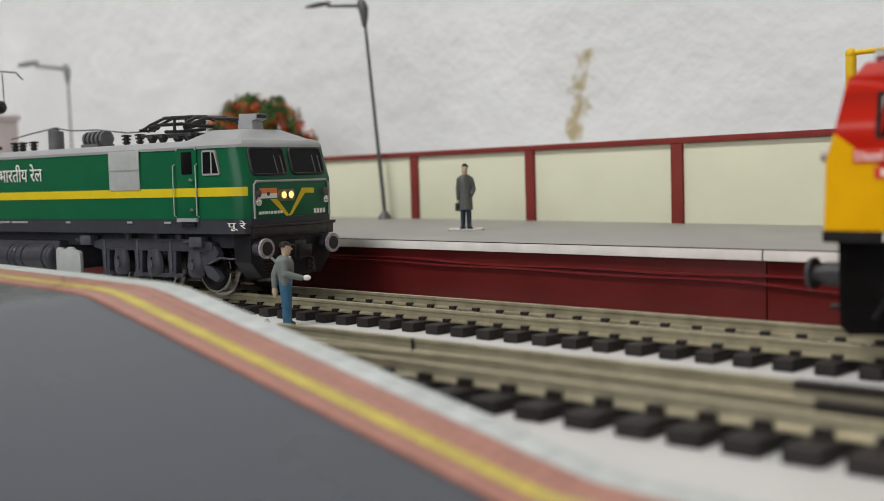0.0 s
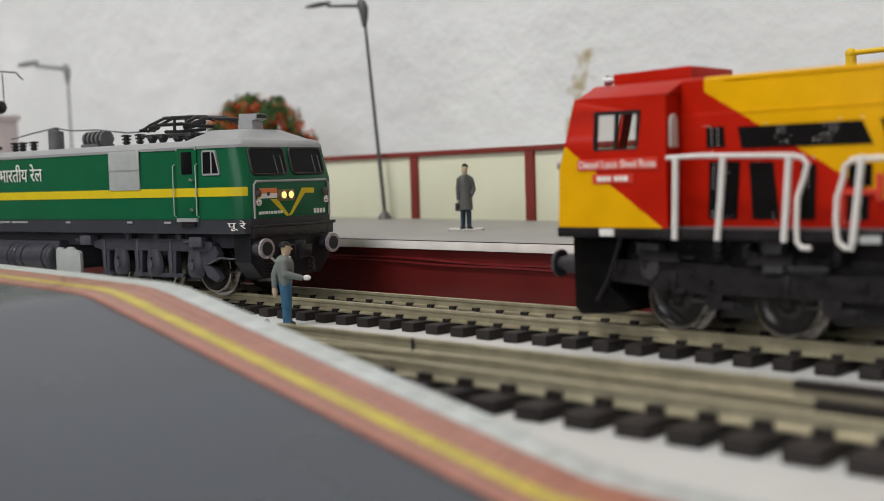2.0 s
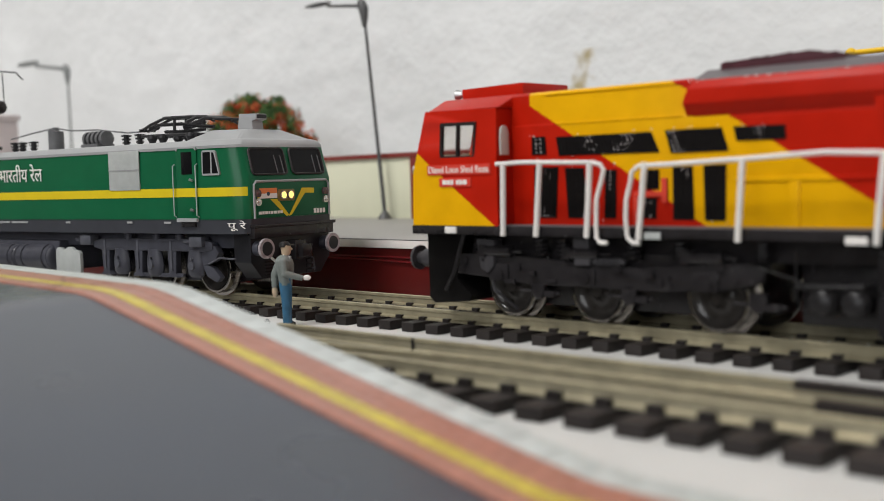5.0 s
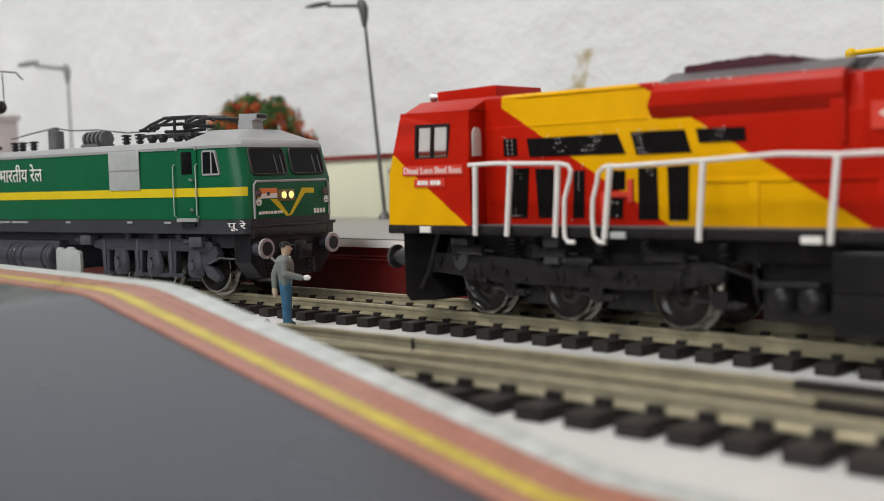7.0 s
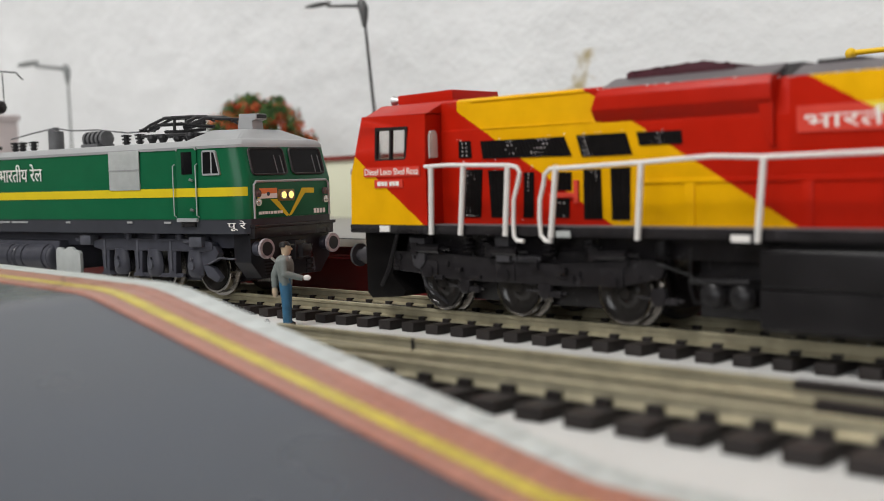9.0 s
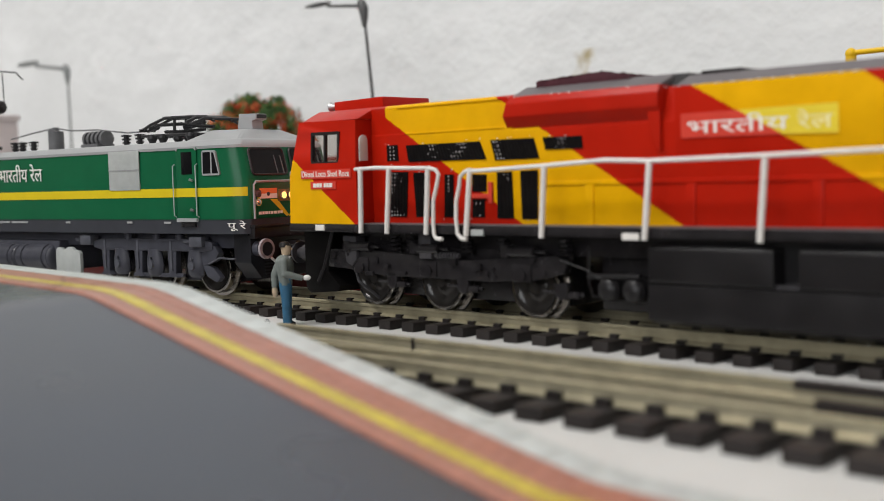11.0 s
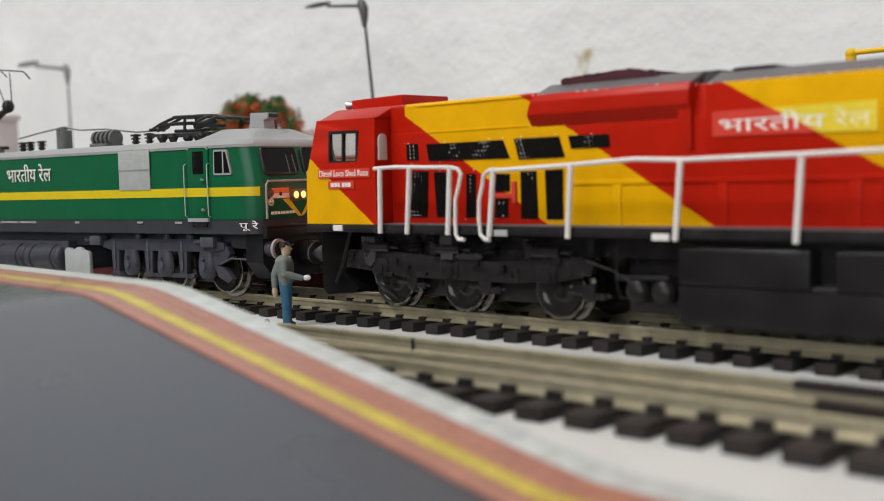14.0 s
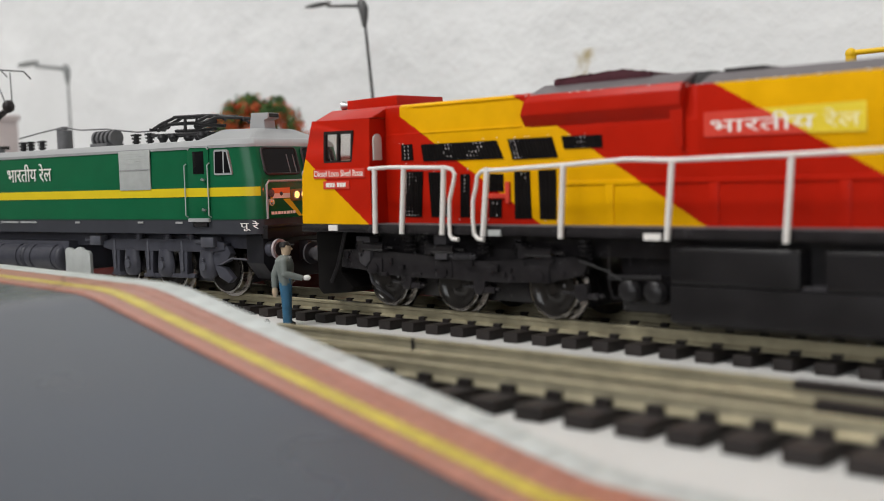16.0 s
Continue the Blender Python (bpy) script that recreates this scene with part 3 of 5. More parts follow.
def near_platform():
    p = thing("platform", (*RAMP_AT, 0), "dark grey model platform ramp with red, yellow and white paved edge", "platform", rz=RAMP_TURN)
    part("base", platform_slab(BANDS[0] + 0.5, 330, -0.85, 40), M_asphalt, p)
    part("surface", platform_slab(BANDS[-1] + 0.1, 329, -0.3, 0.5), M_asphalt, p, "dark grey satin surface")
    b = bmn()
    tube(b, [(-33.0, -BANDS[1] - 1.0, 16.02), (-28.5, -BANDS[1] - 3.4, 16.02), (-21.0, -BANDS[2] - 0.4, 16.02), (-13.4, -BANDS[-1] + 0.3, 15.98)], 0.07, 6)
    part("tear", b, M_frame, p, "thin dark tear across the paving")
    return p


def pave(p):
    """Kerb and pavers, row by row along the edge."""
    rnd = random.Random(4)
    k, r1, y0, r2, e = BANDS
    rows = [(k, r1, 5.6, M_white, "kerb_stone"), (r1, (r1 + y0) / 2, 2.6, M_brick, "paver"), ((r1 + y0) / 2, y0, 2.6, M_brick, "paver"), (y0, r2, 2.6, M_yellow, "tactile_paver"), (r2, e, 2.6, M_brick, "paver")]
    for n, (d0, d1, step, m, name) in enumerate(rows):
        meshes = []
        for v in range(3):
            b = bmn()
            h = step * 0.5 - 0.015
            q = [(-h, -0.5 * (d1 - d0) + 0.05), (h, -0.5 * (d1 - d0) + 0.05), (h, 0.5 * (d1 - d0) - 0.05), (-h, 0.5 * (d1 - d0) - 0.05)]
            lo = [b.verts.new((x, y, -0.8)) for x, y in q]
            hi = [b.verts.new((x * 0.985 + rnd.uniform(-0.015, 0.015), y * 0.985 + rnd.uniform(-0.015, 0.015), rnd.uniform(-0.03, 0.03))) for x, y in q]
            b.faces.new(hi)
            for i in range(4):
                b.faces.new((lo[i], lo[(i + 1) % 4], hi[(i + 1) % 4], hi[i]))
            meshes.append(to_mesh(b, name, m))
        t = -112.0 + (n % 2) * step * 0.5
        while t < RAMP_END - step:
            za, zc = ramp_z(t - step / 2), ramp_z(t + step / 2)
            ob = new(name, rnd.choice(meshes))
            ob.parent = p
            ob.matrix_basis = pose(t * S, -0.5 * (d0 + d1) * S, 0.5 * (za + zc) * S, 0, math.degrees(math.atan2(za - zc, step)), 0)
            t += step
        # the paving further along, beyond what can be told apart
        part("paved_strip", platform_slab(d0 + 0.05, d1 - 0.05, -0.02, 0.8, -460, -114), m, p)


# ---- diesel locomotive (red and yellow); its front is at x = 0, rail top at z = 0 ----
def mirror_y(bm):
    g = bmesh.ops.duplicate(bm, geom=bm.verts[:] + bm.edges[:] + bm.faces[:])
    vs = [e for e in g["geom"] if isinstance(e, bmesh.types.BMVert)]
    fs = [e for e in g["geom"] if isinstance(e, bmesh.types.BMFace)]
    for v in vs:
        v.co.y = -v.co.y
    bmesh.ops.reverse_faces(bm, faces=fs)
    return bm


LEN = 231.0


def wheel_mesh(r):
    """One wheelset, axle along y through the origin."""
    b = bmn()
    for s in (-1, 1):
        limb(b, (0, s * 7.2, 0), (0, s * 8.0, 0), r + 0.75, r + 0.75, 40)
        prof = [(r, 8.0), (r - 0.15, 10.1), (r - 0.3, 10.25), (r - 0.75, 10.25), (r - 1.0, 9.9), (r * 0.66, 9.3), (r * 0.42, 9.2), (r * 0.3, 9.5), (1.3, 10.2), (1.1, 10.7), (0.02, 10.75)]
        rr = [ring(b, (0, s * y, 0), Vector((1, 0, 0)), Vector((0, 0, 1)), q, q, 40) for q, y in prof]
        fs = []
        for j, (a, c) in enumerate(zip(rr, rr[1:])):
            for i in range(40):
                f = b.faces.new((a[i], a[(i + 1) % 40], c[(i + 1) % 40], c[i]))
                f.smooth, f.material_index = True, 1 if j > 2 else 0
                fs.append(f)
        bmesh.ops.recalc_face_normals(b, faces=fs)
        for k in range(6):
            a = k * math.pi / 3
            limb(b, (r * 0.55 * math.cos(a), s * 9.2, r * 0.55 * math.sin(a)), (r * 0.55 * math.cos(a), s * 9.4, r * 0.55 * math.sin(a)), 0.5, 0.45, 10, 1)
    limb(b, (0, -7.2, 0), (0, 7.2, 0), 1.0, 1.0, 12, 1)
    return b


def bogie(parent, xc, wheels, r, m, name="bogie", y=-13.6, sand=0.0, hanger=None):
    """Side frames with axle boxes, springs and brake gear for three axles."""
    x0, x1 = xc + wheels[0] - 9, xc + wheels[-1] + 8
    b = bmn(); box(b, x0 + 2, x1 - 2, -6.4, 6.4, 2.4, 13.5, 0.3); box(b, x0 + 4, x1 - 4, -11.5, 11.5, 9.5, 13.5, 0.3)
    bg = part(name, b, m, parent, "dark three-axle bogie")
    for s in (-1, 1):
        b = bmn()
        ys = sorted((s * (abs(y) - 1.2), s * (abs(y) + 0.6)))
        prof = [(x0 - 2, 11.0), (x0 - 1, 12.6), (x0 + 8, 12.8), (x1 - 22, 11.2), (x1, 12.8), (x1 + 3, 12.0), (x1 + 2, 9.4), (x1 - 5, 7.9), (x1 - 16, 7.2), (x0 + 16, 7.2), (x0 + 5, 8.2), (x0 - 2, 8.6)]
        prism(b, prof, "y", ys[0], ys[1], 0.2)
        part("side_frame", b, m, bg)
        ym = (ys[0] + ys[1]) / 2
        for w in wheels:
            b = bmn()
            xx = xc + w
            box(b, xx - 2.4, xx + 2.4, ys[0] - 0.4, ys[1] + 0.4, 7.5, 11.0, 0.4)
            part("axle_box", b, m, bg)
            b = bmn(); limb(b, (xx, ys[0] - 0.8, 8.8), (xx, ys[1] + 0.8, 8.8), 1.3, 1.2, 16)
            part("axle_cap", b, m, bg)
            for q in (-5.2, 10.0):
                b = bmn()
                tube(b, [(xx + q + 1.2 * math.cos(k * 0.9), ym + 1.2 * math.sin(k * 0.9), 12.4 + k * 0.12) for k in range(29)], 0.28, 5)
                part("spring", b, m, bg)
            b = bmn()
            prism(b, [(xx + 7.8, 7.6), (xx + 7.8, 5.4), (xx + 8.8, 4.4), (xx + 10.2, 4.6), (xx + 10.8, 6.4), (xx + 10.6, 7.8)], "y", ys[0], ys[1] - 0.2, 0.2)
            part("brake_block", b, m, bg)
            b = bmn(); box(b, xx + 8.8, xx + 13.0, ys[0] + 0.2, ys[1] - 0.1, 4.9, 6.1, 0.25); limb(b, (xx + 4.5, ym, 5.9), (xx + 14, ym, 5.6), 0.35, 0.35, 6)
            part("brake_lever", b, m, bg)
            b = bmn()
            limb(b, (xx - 3, s * (abs(y) + 0.8), 13.4), (xx + 3.5, s * (abs(y) + 0.8), 13.4), 1.15, 1.15, 14)
            box(b, xx - 4.4, xx - 2.6, min(s * (abs(y) - 1), s * (abs(y) + 1.8)), max(s * (abs(y) - 1), s * (abs(y) + 1.8)), 12.2, 14.6, 0.2)
            limb(b, (xx + 3.5, s * (abs(y) + 0.8), 13.4), (xx + 6, s * (abs(y) + 0.8), 13.4), 0.4, 0.4, 8)
            part("brake_cylinder", b, m, bg)
    rnd = random.Random(int(abs(xc + wheels[0]) * 10))
    for s in (-1, 1):
        yo = s * (abs(y) + 0.55)
        for k in range(16):
            x, z = rnd.uniform(x0, x1 - 2), rnd.uniform(8.0, 12.2)
            w, h, d = rnd.uniform(0.6, 2.6), rnd.uniform(0.5, 1.6), rnd.uniform(0.35, 1.0)
            ya, yb = sorted((yo, yo + s * d))
            b = bmn()
            if k % 3:
                box(b, x, x + w, ya, yb, z - h, z, 0.12)
            else:
                limb(b, (x, ya, z), (x, yb, z), h * 0.55, h * 0.5, 12)
            part("bracket", b, m, bg)
        b = bmn()
        ya, yb = sorted((s * (abs(y) - 1.5), s * (abs(y) + 1.4)))
        q = x0 + sand
        prism(b, [(q - 3.2, 15.6), (q + 1.2, 15.6), (q + 1.2, 10.4), (q - 0.4, 9.0), (q - 2.2, 9.8)], "y", ya, yb, 0.3)
        part("sand_box", b, hanger or m, bg)
        b = bmn(); tube(b, [(q - 1.0, (ya + yb) / 2, 9.4), (q + 0.2, (ya + yb) / 2, 5.6), (q + 2.4, s * 9.5, 1.6)], 0.34, 6)
        part("sand_pipe", b, hanger or m, bg)
        if hanger:
            xm = xc + wheels[1]
            b = bmn()
            box(b, xm - 2.0, xm + 1.4, ya, yb, 13.2, 16.4, 0.2); box(b, xm - 1.7, xm + 1.7, ya - 0.2, yb + 0.2, 11.3, 12.6, 0.2); box(b, xm - 1.2, xm + 0.8, ya + 0.3, yb - 0.3, 12.6, 13.2)
            part("hanger", b, hanger, bg, "greyish spring hanger")
            b = bmn()
            for i in range(7):
                limb(b, (xm + 3.0 + i * 0.8, s * (abs(y) + 0.9), 12.1), (xm + 3.5 + i * 0.8, s * (abs(y) + 0.9), 12.1), 0.75, 0.75, 12)
            limb(b, (xm + 2.2, s * (abs(y) + 0.9), 12.1), (xm + 9, s * (abs(y) + 0.9), 12.1), 0.45, 0.45, 8)
            part("damper", b, hanger, bg, "ridged horizontal damper")
    return bg


def grille(name, quad, y, parent, step=1.0, slots=True):
    """A recessed dark mesh panel with an outline (x, z) on the hood's side, and thin slats across it."""
    g = bmn()
    prism(g, quad, "y", y - 0.22, y + 0.2)
    ob = part(name, g, M_mesh, parent, "black mesh grille")
    if slots:
        b = bmn()
        xs = [q[0] for q in quad]
        zs = [q[1] for q in quad]
        n = int((max(xs) - min(xs)) / step)
        for i in range(1, n):
            t = i / n
            top = (quad[0][0] + (quad[1][0] - quad[0][0]) * t, quad[0][1] + (quad[1][1] - quad[0][1]) * t)
            bot = (quad[3][0] + (quad[2][0] - quad[3][0]) * t, quad[3][1] + (quad[2][1] - quad[3][1]) * t)
            limb(b, (top[0], y - 0.28, top[1] - 0.2), (bot[0], y - 0.28, bot[1] + 0.2), 0.1, 0.1, 5)
        part("slat", b, M_fleck, ob)
    return ob


def diesel_locomotive():
    L = thing("diesel_locomotive", (-198, 0, 4.5), "red and yellow model diesel locomotive with white handrails, black underframe", "locomotive")
    # underframe and walkway
    b = bmn(); box(b, 0, LEN, -17.6, 17.6, 16.6, 18.4, 0.25)
    part("walkway", b, M_black, L, "black walkway deck")
    b = bmn(); box(b, 23.2, LEN - 3, -17.5, -12.4, 18.4, 18.55, 0.05)
    part("tread_plate", b, M_greyroof, L, "dusty grey tread plate")
    b = bmn(); box(b, 3, LEN - 3, -11, 11, 12.5, 16.7, 0.3)
    part("centre_sill", b, M_black, L)
    # cab shell, hollow, with openings for the windows
    b = bmn()
    for y0, y1 in ((-17.4, -16.5), (16.5, 17.4)):
        prism(b, [(0.2, 18.4), (0.6, 29.0), (1.5, 31.8), (8.1, 31.8), (17.2, 31.8), (22.8, 31.8), (23.0, 18.4)], "y", y0, y1)
        prism(b, [(3.15, 38.4), (3.9, 41.2), (22.6, 40.9), (22.65, 38.4), (17.6, 38.4), (8.5, 38.4)], "y", y0, y1)
        prism(b, [(1.5, 31.8), (3.15, 38.4), (8.5, 38.4), (8.1, 31.8)], "y", y0, y1)
        prism(b, [(17.2, 31.8), (17.6, 38.4), (22.65, 38.4), (22.8, 31.8)], "y", y0, y1)
    ys = (-16.5, -14.4, -1.4, 1.4, 14.4, 16.5)
    for y0, y1 in zip(ys, ys[1:]):
        prism(b, [(0.2, 18.4), (0.6, 29.0), (1.5, 31.8), (2.4, 31.8), (1.5, 29.0), (1.1, 18.4)], "y", y0, y1)
        prism(b, [(3.45, 39.6), (3.9, 41.2), (4.8, 41.2), (4.35, 39.6)], "y", y0, y1)
    for y0, y1 in (ys[:2], ys[2:4], ys[4:]):
        prism(b, [(1.5, 31.8), (3.45, 39.6), (4.35, 39.6), (2.4, 31.8)], "y", y0, y1)
    prism(b, [(22.0, 18.4), (22.0, 40.85), (22.6, 40.9), (22.65, 38.4), (22.8, 31.8), (23.0, 18.4)], "y", -16.5, 16.5)
    bmesh.ops.remove_doubles(b, verts=b.verts[:], dist=0.001)
    for v in b.verts:
        v.co.y *= 1 - max(0, v.co.z - 31) * 0.0035
    cab = part("cab", b, M_livery, L, "red cab with yellow nose")
    b = bmn()
    prism(b, [(-16.6, 41.0), (-11.0, 43.6), (11.0, 43.6), (16.6, 41.0)], "x", 4.2, 23.0, 0.15)
    part("cab_roof", b, M_livery, cab)
    b = bmn()
    prism(b, [(6.6, 43.0), (6.4, 45.8), (22.4, 46.1), (22.6, 43.0)], "y", -8.3, 6.5, 0.2)
    part("roof_box", b, M_livery, cab, "red roof box")
    # cab windows
    for sg in (-1, 1):
        b = bmn()
        ya, yb = sorted((sg * 17.2, sg * 16.55))
        for q in ([(7.9, 31.5), (8.4, 38.7), (9.0, 38.7), (8.5, 31.5)], [(16.7, 31.5), (17.2, 38.6), (17.8, 38.5), (17.3, 31.4)], [(12.3, 32.0), (12.7, 38.2), (13.3, 38.2), (12.9, 32.0)],
                  [(8.5, 31.5), (8.55, 32.2), (16.75, 32.1), (16.7, 31.4)], [(8.95, 38.0), (9.0, 38.7), (17.2, 38.6), (17.15, 37.9)]):
            prism(b, q, "y", ya - (0.12 if sg < 0 else 0), yb + (0.12 if sg > 0 else 0))
        win = part("window", b, M_frame, cab, "black framed cab side window")
        for a, c in ((8.6, 12.5), (13.0, 16.9)):
            b = bmn()
            prism(b, [(a, 32.1), (a + 0.35, 38.1), (c + 0.25, 38.0), (c, 32.1)], "y", sg * 16.85 - 0.1, sg * 16.85 + 0.1)
            pane = part("pane", b, M_glass, win, "clear window pane")
            pane.visible_shadow = False
    b = bmn()
    pts = [(1.2, 32.0)] + [(1.2 * math.cos(a), 36.3 + 1.3 * math.sin(a)) for a in [math.pi * i / 8 for i in range(9)]] + [(-1.2, 32.0)]
    prism(b, [(-15.2 + p[0], p[1]) for p in pts] , "x", 22.9, 23.25, 0.05)
    part("window", b, M_pane, cab, "small arched rear cab window")
    for s in (-1, 1):
        b = bmn()
        prism(b, [(1.85, 31.9), (3.75, 39.5), (3.95, 39.5), (2.05, 31.9)], "y", s * 7.9 - 6.4, s * 7.9 + 6.4)
        pane = part("windscreen", b, M_glass, cab, "clear windscreen")
        pane.visible_shadow = False
        b = bmn(); limb(b, (-0.6, s * 15.6, 29.6), (1.8, s * 15.6, 29.6), 0.95, 0.95, 16)
        part("headlight", b, M_bufrim, cab, "small round grey lamp")
    for s in (-1, 1):
        b = bmn(); limb(b, (1.0, s * 12.6, 29.8), (-0.05, s * 12.6, 29.8), 1.15, 1.15, 20)
        rim = part("tail_lamp", b, M_frame, cab, "small red tail lamp")
        b = bmn(); limb(b, (-0.02, s * 12.6, 29.8), (-0.1, s * 12.6, 29.8), 0.9, 0.85, 20)
        part("lens", b, M_tail, rim, "glowing red lens")
    # horn
    b = bmn(); limb(b, (4.6, -7.6, 44.8), (6.4, -7.6, 44.8), 1.15, 0.4, 16); limb(b, (6.4, -7.6, 44.8), (8.5, -7.6, 44.8), 0.4, 0.35, 8); limb(b, (6.8, -7.6, 43.2), (6.8, -7.6, 44.8), 0.25, 0.25, 8)
    part("horn", b, M_silver, L, "silver horn")
    # sign strips on the cab
    b = bmn(); box(b, 4.8, 21.4, -17.56, -17.2, 28.45, 30.4)
    for v in b.verts:
        v.co.y -= 0.06
    sg = part("nameplate", b, M_signred, cab, "red nameplate with white words")
    writing("Diesel Loco Shed Roza", 15.8, 1.35, M_letter, sg, on_side(5.2, -17.66, 28.8))
    b = bmn(); box(b, 8.0, 16.4, -17.62, -17.3, 26.1, 27.8)
    sg = part("number_plate", b, M_signred, cab, "small red number plate with white bars")
    b = bmn()
    for a, c in ((9.0, 10.0), (10.2, 11.0), (11.2, 11.9), (12.6, 13.3), (13.5, 14.2), (14.4, 15.4)):
        box(b, a, c, -17.72, -17.6, 26.5, 27.4)
    part("number_bars", b, M_letter, sg)
    # hood: front part
    b = bmn()
    prism(b, [(-12.5, 18.2), (-12.5, 37.2), (-12.35, 37.5), (-12.35, 43.0), (-11.8, 43.5), (11.8, 43.5), (12.35, 43.0), (12.35, 37.5), (12.5, 37.2), (12.5, 18.2)], "x", 22.8, 62.5, 0.12)
    hood = part("front_hood", b, M_livery, L, "red hood with yellow band")
    # hood: radiator and rear parts
    b = bmn()
    prism(b, [(-12.5, 18.2), (-12.5, 36.5), (-10.5, 42.6), (10.5, 42.6), (12.5, 36.5), (12.5, 18.2)], "x", 62.4, LEN - 14, 0.1)
    part("rear_hood", b, M_livery, L, "red and yellow hood")
    b = bmn()
    prism(b, [(-12.4, 37.0), (-13.9, 39.2), (-14.0, 41.6), (-13.2, 43.0), (13.2, 43.0), (14.0, 41.6), (13.9, 39.2), (12.4, 37.0)], "x", 61.2, 96.0, 0.25)
    for v in b.verts:
        if v.co.x < 65:
            v.co.x += max(0, v.co.z - 39.5) * 0.45
    part("radiator_housing", b, M_redpaint, L, "overhanging red housing")
    b = bmn()
    prism(b, [(-13.0, 42.9), (-8.0, 45.0), (8.0, 45.0), (13.0, 42.9)], "x", 62.6, 96.0, 0.15)
    part("roof_panel", b, M_greyroof, L, "dark grey roof")
    b = bmn()
    prism(b, [(-12.45, 30.0), (-12.9, 36.5), (-12.9, 42.4), (12.9, 42.4), (12.9, 36.5), (12.45, 30.0)], "x", 98.6, LEN - 14.2, 0.2)
    part("engine_hood", b, M_livery, L, "red and yellow engine hood")
    b = bmn()
    prism(b, [(-12.8, 42.3), (-8.2, 44.4), (8.2, 44.4), (12.8, 42.3)], "x", 98.8, LEN - 14.4, 0.15)
    part("roof_panel", b, M_greyroof, L, "dark grey roof")
    # black block; its colour supplies the darkness of the notch
    b = bmn(); prism(b, [(-10.3, 36.0), (-10.3, 42.8), (-8, 44.9), (8, 44.9), (10.3, 42.8), (10.3, 36)], "x", 95.9, 98.7)
    part("gap_filler", b, M_black, L, "black fill standing for the shaded gap between hoods")
    for s_ in (-1, 1):
        b = bmn()
        ya, yb = sorted((s_ * 12.2, s_ * 13.35))
        prism(b, [(93.6, 37.2), (93.2, 42.4), (96.0, 42.7), (96.1, 31.6), (94.9, 32.2)], "y", ya, yb, 0.2)
        part("housing_end", b, M_redpaint, L, "raised red end of the housing")
    b = bmn(); prism(b, [(65.5, 44.6), (65.5, 45.9), (80.5, 46.6), (87.0, 45.7), (87, 44.6)], "y", -8.6, 8.6, 0.2)
    part("roof_fan_cover", b, M_rust, L, "rough dark maroon roof cover")
    b = bmn()
    rnd = random.Random(9)
    for i in range(70):
        x = rnd.uniform(65.8, 86)
        top = 45.9 + (x - 65.5) * 0.047 if x < 80.5 else 46.6 - (x - 80.5) * 0.138
        ball(b, (x, rnd.choice((-8.3, rnd.uniform(-8, 6))), top - 0.05), rnd.uniform(0.2, 0.9), rnd.uniform(0.2, 0.6), rnd.uniform(0.06, 0.26))
    tagged(part("rough_edge", b, M_rust, L), kind="stuff")
    for xa in (101.0, 140.0, 170.0):
        b = bmn(); box(b, xa, xa + 7.5, -8, 8, 44.3, 45.0, 0.2)
        part("roof_hatch", b, M_black, L)
    # ribs and seams
    for z0, z1, x0, x1 in ((37.15, 37.5, 33, 60.5), (42.75, 43.0, 31, 60)):
        b = bmn(); box(b, x0, x1, -12.65, -11.0, z0, z1, 0.05)
        if z0 > 40:
            for v in b.verts:
                v.co.y += 0.05
        part("seam_strip", b, M_livery, hood)
    for x in (80.5, 101.5, 124, 147, 170):
        b = bmn(); box(b, x - 0.9, x + 0.9, -12.75, -12.3, 18.4, 26.0, 0.15)
        part("rib", b, M_livery, L)
    b = bmn(); box(b, 70, LEN - 16, -12.8, -12.3, 25.9, 26.7, 0.15)
    part("waist_rib", b, M_livery, L)
    b = bmn()
    rnd = random.Random(21)
    for k in range(34):
        x = rnd.uniform(62, 135)
        y, z = rnd.choice(((-13.25, 42.95), (-12.75, 42.55))) if x < 95 else (-12.95, 42.4)
        box(b, x, x + rnd.uniform(0.1, 0.45), y - 0.06, y + 0.1, z - 0.12, z + 0.05)
    for k in range(26):
        x = rnd.uniform(26, 76)
        z = rnd.choice((31.0, 29.3, 19.2, 35.2)) + rnd.uniform(-0.2, 0.2)
        box(b, x, x + rnd.uniform(0.1, 0.3), -12.62, -12.4, z, z + rnd.uniform(0.08, 0.25))
    ch = part("paint_chip", b, M_letter, L, "tiny pale paint chips")
    tagged(ch, kind="stuff")
    # grilles
    quads = [[(27.8, 35.1), (31.0, 35.1), (31.2, 31.7), (27.8, 31.7)], [(33.6, 34.9), (54.2, 34.9), (55.9, 31.3), (34.2, 31.4)], [(57.0, 35.0), (67.8, 35.0), (69.1, 31.1), (58.2, 31.0)], [(70.0, 35.0), (79.0, 34.9), (79.2, 32.6), (70.6, 32.6)]]
    for q in quads:
        grille("upper_grille", q, -12.5, L, 0.9)
    for q in ([(28.3, 29.4), (33.9, 29.3), (33.2, 19.8), (28.0, 19.8)], [(35.5, 29.1), (39.7, 29.0), (40.7, 19.8), (36.1, 19.8)], [(44.5, 28.5), (46.9, 28.5), (46.6, 19.8), (44.2, 19.8)],
              [(52.1, 28.4), (55.7, 28.3), (55.6, 24.9), (52.0, 24.9)], [(52.0, 23.4), (55.2, 23.4), (55.0, 19.8), (51.8, 19.8)], [(58.5, 28.7), (62.3, 28.7), (62.5, 19.6), (58.4, 19.6)], [(64.4, 28.8), (68.6, 28.9), (68.4, 19.5), (64.6, 19.5)]):
        grille("lower_grille", q, -12.5, L, 0.9)
